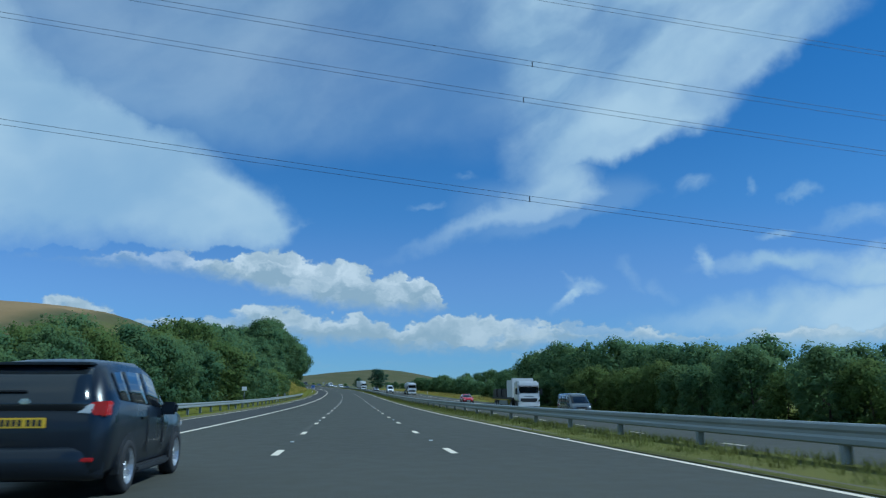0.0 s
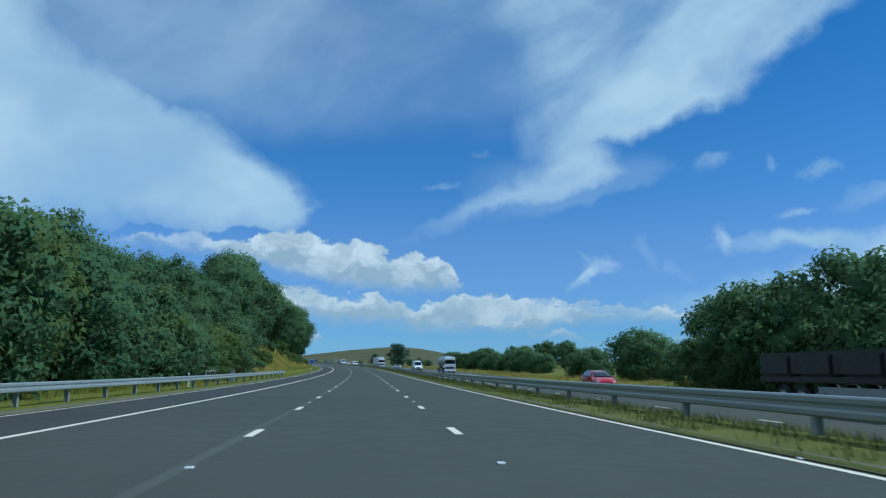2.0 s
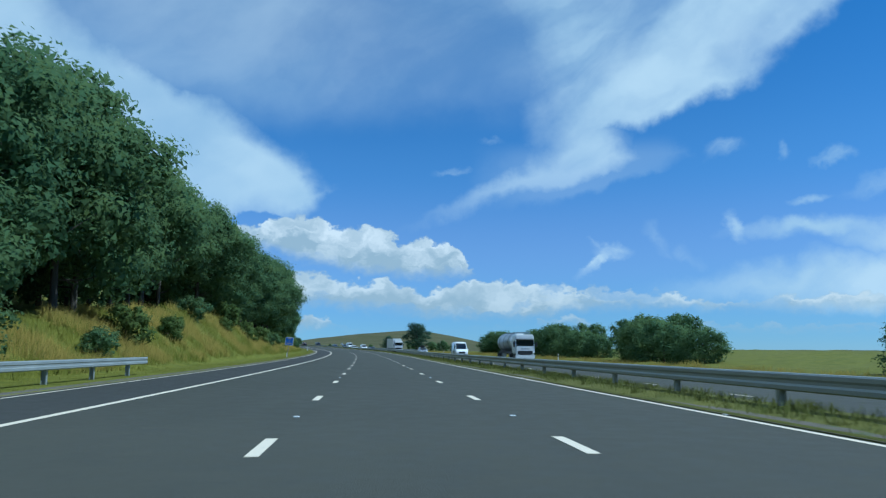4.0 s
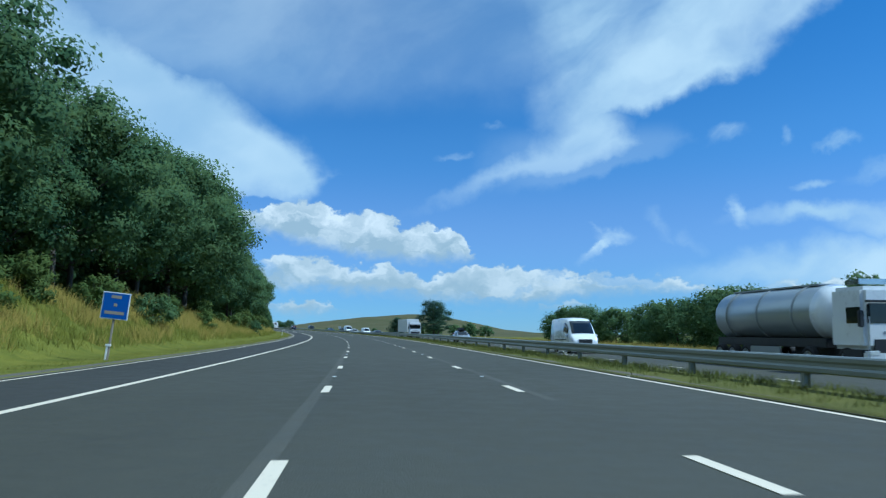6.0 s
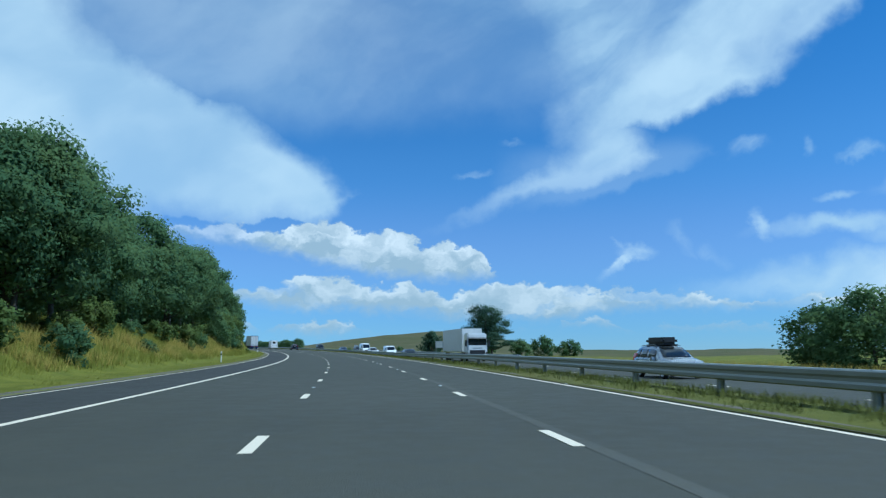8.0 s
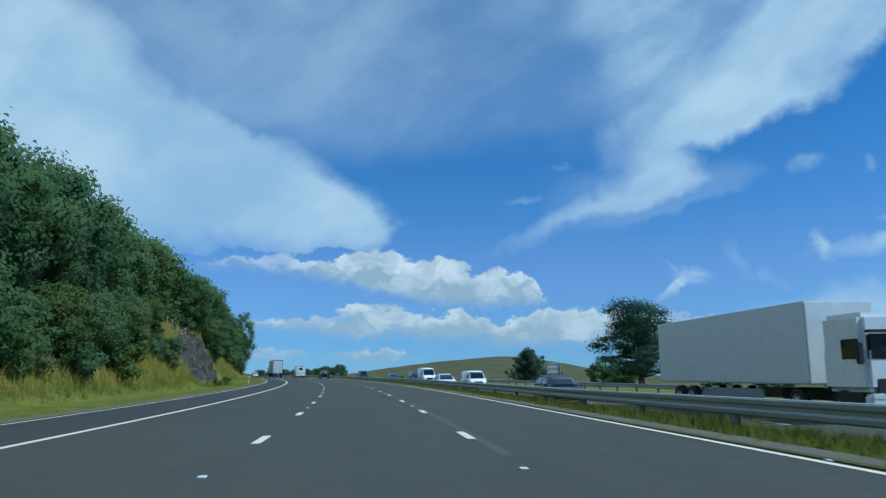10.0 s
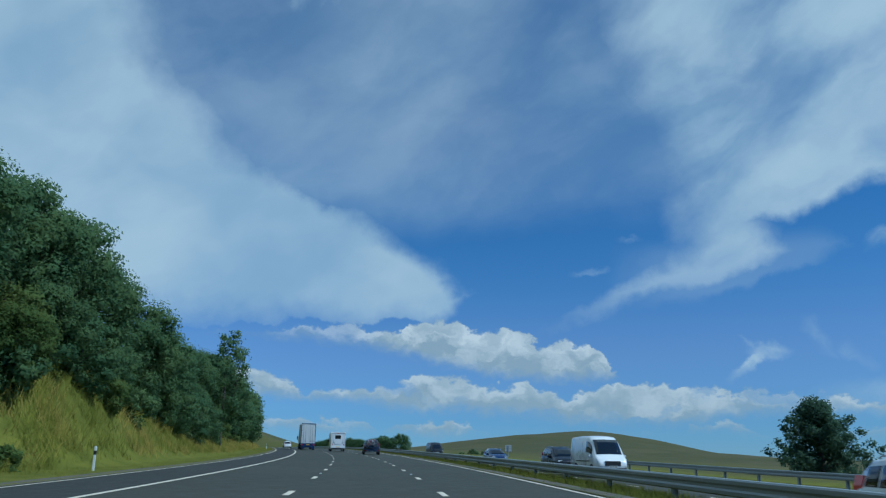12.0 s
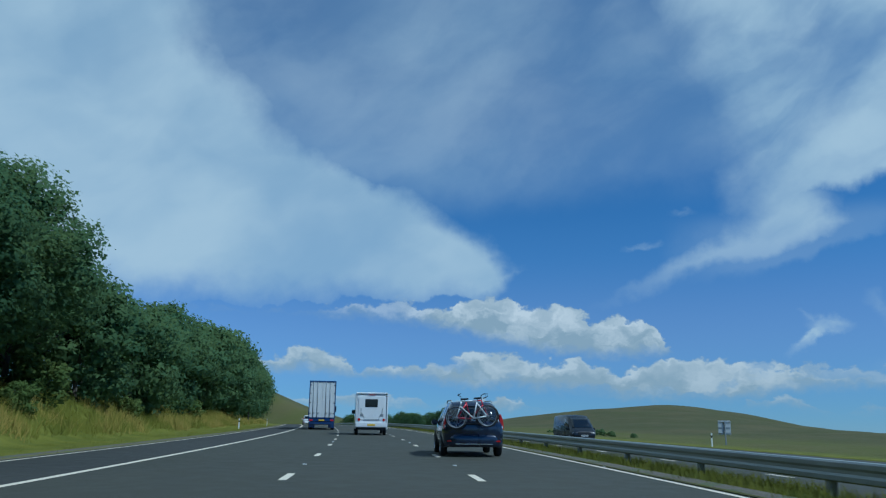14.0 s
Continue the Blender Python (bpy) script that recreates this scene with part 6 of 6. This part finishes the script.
def lorry_cab(root, paint, y, wide=2.5, high=3.5, label="lorry cab"):
    """A flat-fronted tractor unit whose front stands at y."""
    vs = box_bm([((-wide / 2, y - 2.2, 0.95), (wide / 2, y, high * 0.70)), ((-wide / 2 + 0.05, y - 2.2, high * 0.6), (wide / 2 - 0.05, y - 0.18, high))], 0.16)
    cab_ = part("cab", vs, paint, root, label)
    part("windscreen", box_bm([((-wide / 2 + 0.14, y - 0.16, high * 0.56), (wide / 2 - 0.14, y + 0.015, high * 0.80))], 0.05), M_GLASS, cab_, "wide dark windscreen")
    part("sun_visor", box_bm([((-wide / 2 + 0.1, y - 0.12, high * 0.81), (wide / 2 - 0.1, y + 0.16, high * 0.835))], 0.01), M_DARK, cab_)
    part("grille", box_bm([((-wide / 2 + 0.3, y - 0.02, high * 0.22), (wide / 2 - 0.3, y + 0.02, high * 0.40))], 0.03), M_DARK, cab_, "dark slatted grille")
    part("bumper", box_bm([((-wide / 2 + 0.02, y - 0.3, 0.35), (wide / 2 - 0.02, y + 0.05, 0.90))], 0.07), paint, cab_)
    part("number_plate", box_bm([((-0.26, y + 0.05, 0.50), (0.26, y + 0.062, 0.61))], 0.003), M_WHITE, cab_)
    part("badge", box_bm([((-0.55, y + 0.005, high * 0.455), (0.55, y + 0.012, high * 0.485))]), M_GREY, cab_, "unreadable lettering")
    for x in (-1, 1):
        d = Matrix.Diagonal((x, 1, 1, 1))
        part("head_lamp", box_bm([((wide * 0.30, y - 0.05, 0.72), (wide * 0.47, y + 0.062, 0.92))], 0.03), M_CLEAR, cab_, "clear headlamp", d)
        part("side_window", box_bm([((wide / 2 - 0.03, y - 1.15, high * 0.57), (wide / 2 + 0.006, y - 0.3, high * 0.76))], 0.02), M_GLASS, cab_, "dark side window", d)
        part("mirror", box_bm([((wide / 2 + 0.06, y - 0.12, high * 0.53), (wide / 2 + 0.26, y + 0.04, high * 0.72))], 0.03), M_DARK, cab_, "tall black mirror", d)
        part("step", box_bm([((wide / 2 - 0.35, y - 1.5, 0.4), (wide / 2 - 0.02, y - 0.3, 0.95))], 0.03), M_DARK, cab_, "", d)
        for yy in (-1.35, -3.9):
            wheel(root, x * (wide / 2 - 0.18), y + yy, 0.5, 0.3)
    part("chassis", box_bm([((-0.5, y - 6.0, 0.6), (0.5, y - 1.5, 1.0))], 0.02), M_DARK, root)
    return cab_


def trailer_wheels(root, y0, n=3):
    for k in range(n):
        for x in (-1.07, 1.07):
            wheel(root, x, y0 + 1.35 * k, 0.5, 0.34)


def box_lorry(m, label, paint, door_mat):
    """Its rear doors stand at y = 0, its cab at the far end."""
    root = thing("articulated_lorry", label, "lorry")
    root.matrix_basis = m
    part("box", box_bm([((-1.26, 0.05, 1.15), (1.26, 13.6, 4.62))], 0.03), M_DOOR, root, "white box body")
    frame_ = part("door_frame", box_bm([((-1.275, -0.03, 1.1), (-1.20, 0.08, 4.64)), ((1.20, -0.03, 1.1), (1.275, 0.08, 4.64)), ((-1.275, -0.03, 4.50), (1.275, 0.08, 4.64)), ((-1.275, -0.03, 1.06), (1.275, 0.08, 1.16))], 0.012), M_LORRY_BLUE, root, "dark steel door frame")
    for x0, x1 in ((-1.19, -0.01), (0.01, 1.19)):
        d = part("door", box_bm([((x0, 0.0, 1.17), (x1, 0.045, 4.54))], 0.01), door_mat, root, "pale ribbed rear door")
        for f in (0.28, 0.62):
            x = x0 + (x1 - x0) * f
            tube_part("lock_rod", [(x, -0.025, 1.12), (x, -0.025, 4.55)], [0.022, 0.022], M_GREY, d, "steel lock rod")
            part("handle", box_bm([((x - 0.02, -0.06, 1.55), (x + 0.22, -0.03, 1.60))], 0.006), M_DARK, d)
        for z in (1.5, 2.5, 3.4, 4.2):
            part("hinge", box_bm([((x0 if x0 < -0.5 else x1 - 0.12, -0.02, z), (x0 + 0.12 if x0 < -0.5 else x1, 0.0, z + 0.07))], 0.004), M_DARK, d)
    part("under_run_bar", box_bm([((-1.2, 0.0, 0.52), (1.2, 0.14, 0.72))], 0.02), M_LORRY_BLUE, root, "blue bumper bar")
    lamp_bar = part("lamp_bar", box_bm([((-1.25, -0.01, 0.78), (1.25, 0.1, 1.04))], 0.02), M_LORRY_BLUE, root, "blue lamp bar")
    for x in (-1.15, 0.85):
        part("rear_light", box_bm([((x, -0.03, 0.82), (x + 0.3, -0.005, 0.98))], 0.01), M_RED, lamp_bar)
    part("number_plate", box_bm([((-0.27, -0.03, 0.84), (0.27, -0.012, 0.96))], 0.003), M_PLATE, lamp_bar)
    for x in (-1.2, 0.66):
        part("mud_flap", box_bm([((x, 0.3, 0.2), (x + 0.54, 0.33, 0.95))], 0.008), M_LORRY_BLUE, root, "blue mud flap")
    part("chassis", box_bm([((-0.5, 0.2, 0.75), (0.5, 13.4, 1.12))], 0.02), M_DARK, root)
    trailer_wheels(root, 1.3)
    lorry_cab(root, paint, 17.0)
    return root


box_lorry(rm(528.5, -3.42), "articulated box lorry with white rear doors and blue bumper", M_LORRY_BLUE, M_DOOR)


M_TANK = plain("brushed steel", (0.42, 0.45, 0.47), 0.36, 0.75)


def oncoming_lorry(m, label, load, high=3.4):
    root = thing("articulated_lorry", label, "lorry")
    root.matrix_basis = m
    lorry_cab(root, P_WHITE, 0.0, 2.5, high)
    if load == "flat":
        part("bed", box_bm([((-1.25, -15.5, 1.1), (1.25, -3.0, 1.32))], 0.03), M_DARK, root, "dark flat bed")
        part("headboard", box_bm([((-1.25, -3.2, 1.3), (1.25, -3.0, 3.5))], 0.03), M_DOOR, root, "white headboard")
        part("box", box_bm([((-1.22, -6.2, 1.33), (1.22, -3.25, 3.3))], 0.04), M_DOOR, root, "pale short body")
        for y in (-8.5, -11.5, -14.5):
            part("load", box_bm([((-1.1, y - 1.2, 1.33), (1.1, y + 1.2, 2.35))], 0.12), M_DARK, root, "dark load")
    elif load == "tank":
        pts = [(0, y, 2.45) for y in (-3.2, -3.3, -3.6, -8, -12.2, -12.6, -12.7)]
        v, f = tube_data(pts, [0.4, 0.95, 1.2, 1.22, 1.22, 1.0, 0.4], 28)
        child("tank", mesh_of("tank", v, f, M_TANK, True), root, "dull steel tank")
        v, f = tube_data([(0, y, 2.45) for y in (-2.75, -2.85, -3.1, -3.62)], [0.3, 0.85, 1.12, 1.235], 28)
        child("end_cap", mesh_of("end_cap", v, f, P_WHITE, True), root, "rounded white end of the tank")
        for y in (-5.0, -8.0, -11.0):
            v, f = tube_data([(0, y - 0.06, 2.45), (0, y + 0.06, 2.45)], [1.26, 1.26], 28)
            child("band", mesh_of("band", v, f, M_GREY, True), root)
        part("walkway", box_bm([((-0.35, -11.8, 3.66), (0.35, -4.2, 3.74))], 0.01), M_GREY, root)
        part("bed", box_bm([((-0.9, -12.6, 0.95), (0.9, -3.0, 1.35))], 0.03), M_DARK, root)
        part("light_bar", box_bm([((-0.9, -0.9, 3.5), (0.9, -0.8, 3.72)), ((-0.9, -1.6, 3.5), (-0.84, -0.8, 3.7)), ((0.84, -1.6, 3.5), (0.9, -0.8, 3.7))], 0.02), M_CHROME, root, "chrome roof light bar")
    else:
        part("box", box_bm([((-1.27, -15.6, 1.15), (1.27, -2.9, 4.0))], 0.04), M_DOOR, root, "pale box body")
    trailer_wheels(root, -13.6 if load != "tank" else -11.8)
    for x in (-1.24, 1.18):
        part("side_guard", box_bm([((x, -8.6 if load == "tank" else -11.0, 0.5), (x + 0.06, -6.0, 0.95))], 0.01), M_GREY, root)
    return root


oncoming_lorry(om(67.0, 19.2), "white lorry with a flat dark-laden trailer", "flat", 3.15)
oncoming_lorry(om(210.5, 19.1), "white lorry drawing a dull steel tanker", "tank")
oncoming_lorry(om(341.0, 16.4), "white lorry with a pale box trailer", "box")
car("van", "white high-roofed panel van coming the other way", "van", P_WHITE, "van", 5.6, 2.05, 2.55, om(238.4, 14.8), 1)
car("van", "grey small van coming the other way", "van", P_GREY, "van", 4.4, 1.8, 1.82, om(48.0, 18.7), 3)
car("car", "red hatchback coming the other way", "car", P_RED, "hatch", 4.1, 1.78, 1.48, om(108.5, 18.6))
car("car", "silver estate car with a black roof box", "car", P_SILVER, "suv", 4.6, 1.82, 1.55, om(288.0, 14.8), roof_box=True)
car("car", "dark estate car coming the other way", "car", P_BLACK, "suv", 4.7, 1.85, 1.50, om(360.5, 11.2))
car("suv_car", "white sport utility car coming the other way", "car", P_WHITE, "suv", 4.45, 1.86, 1.63, om(400.5, 11.2))
car("van", "white panel van coming the other way", "van", P_WHITE, "van", 5.0, 1.95, 1.95, om(403.5, 15.0), 1)
car("van", "white high-roofed panel van coming the other way", "van", P_WHITE, "van", 5.6, 2.05, 2.5, om(435.5, 15.2), 1)
car("suv_car", "black people carrier coming the other way", "car", P_BLACK, "suv", 4.7, 1.9, 1.78, om(443.0, 14.9))
car("car", "dark blue hatchback coming the other way", "car", P_BLUE, "hatch", 4.2, 1.8, 1.48, om(466, 15.0))
car("van", "dark box-like van coming the other way", "van", P_BLACK, "van", 5.2, 1.95, 2.1, om(512.5, 16.6), 1)
car("car", "white car far ahead in the inside lane", "car", P_WHITE, "suv", 4.4, 1.85, 1.62, rm(585.0, -5.0))
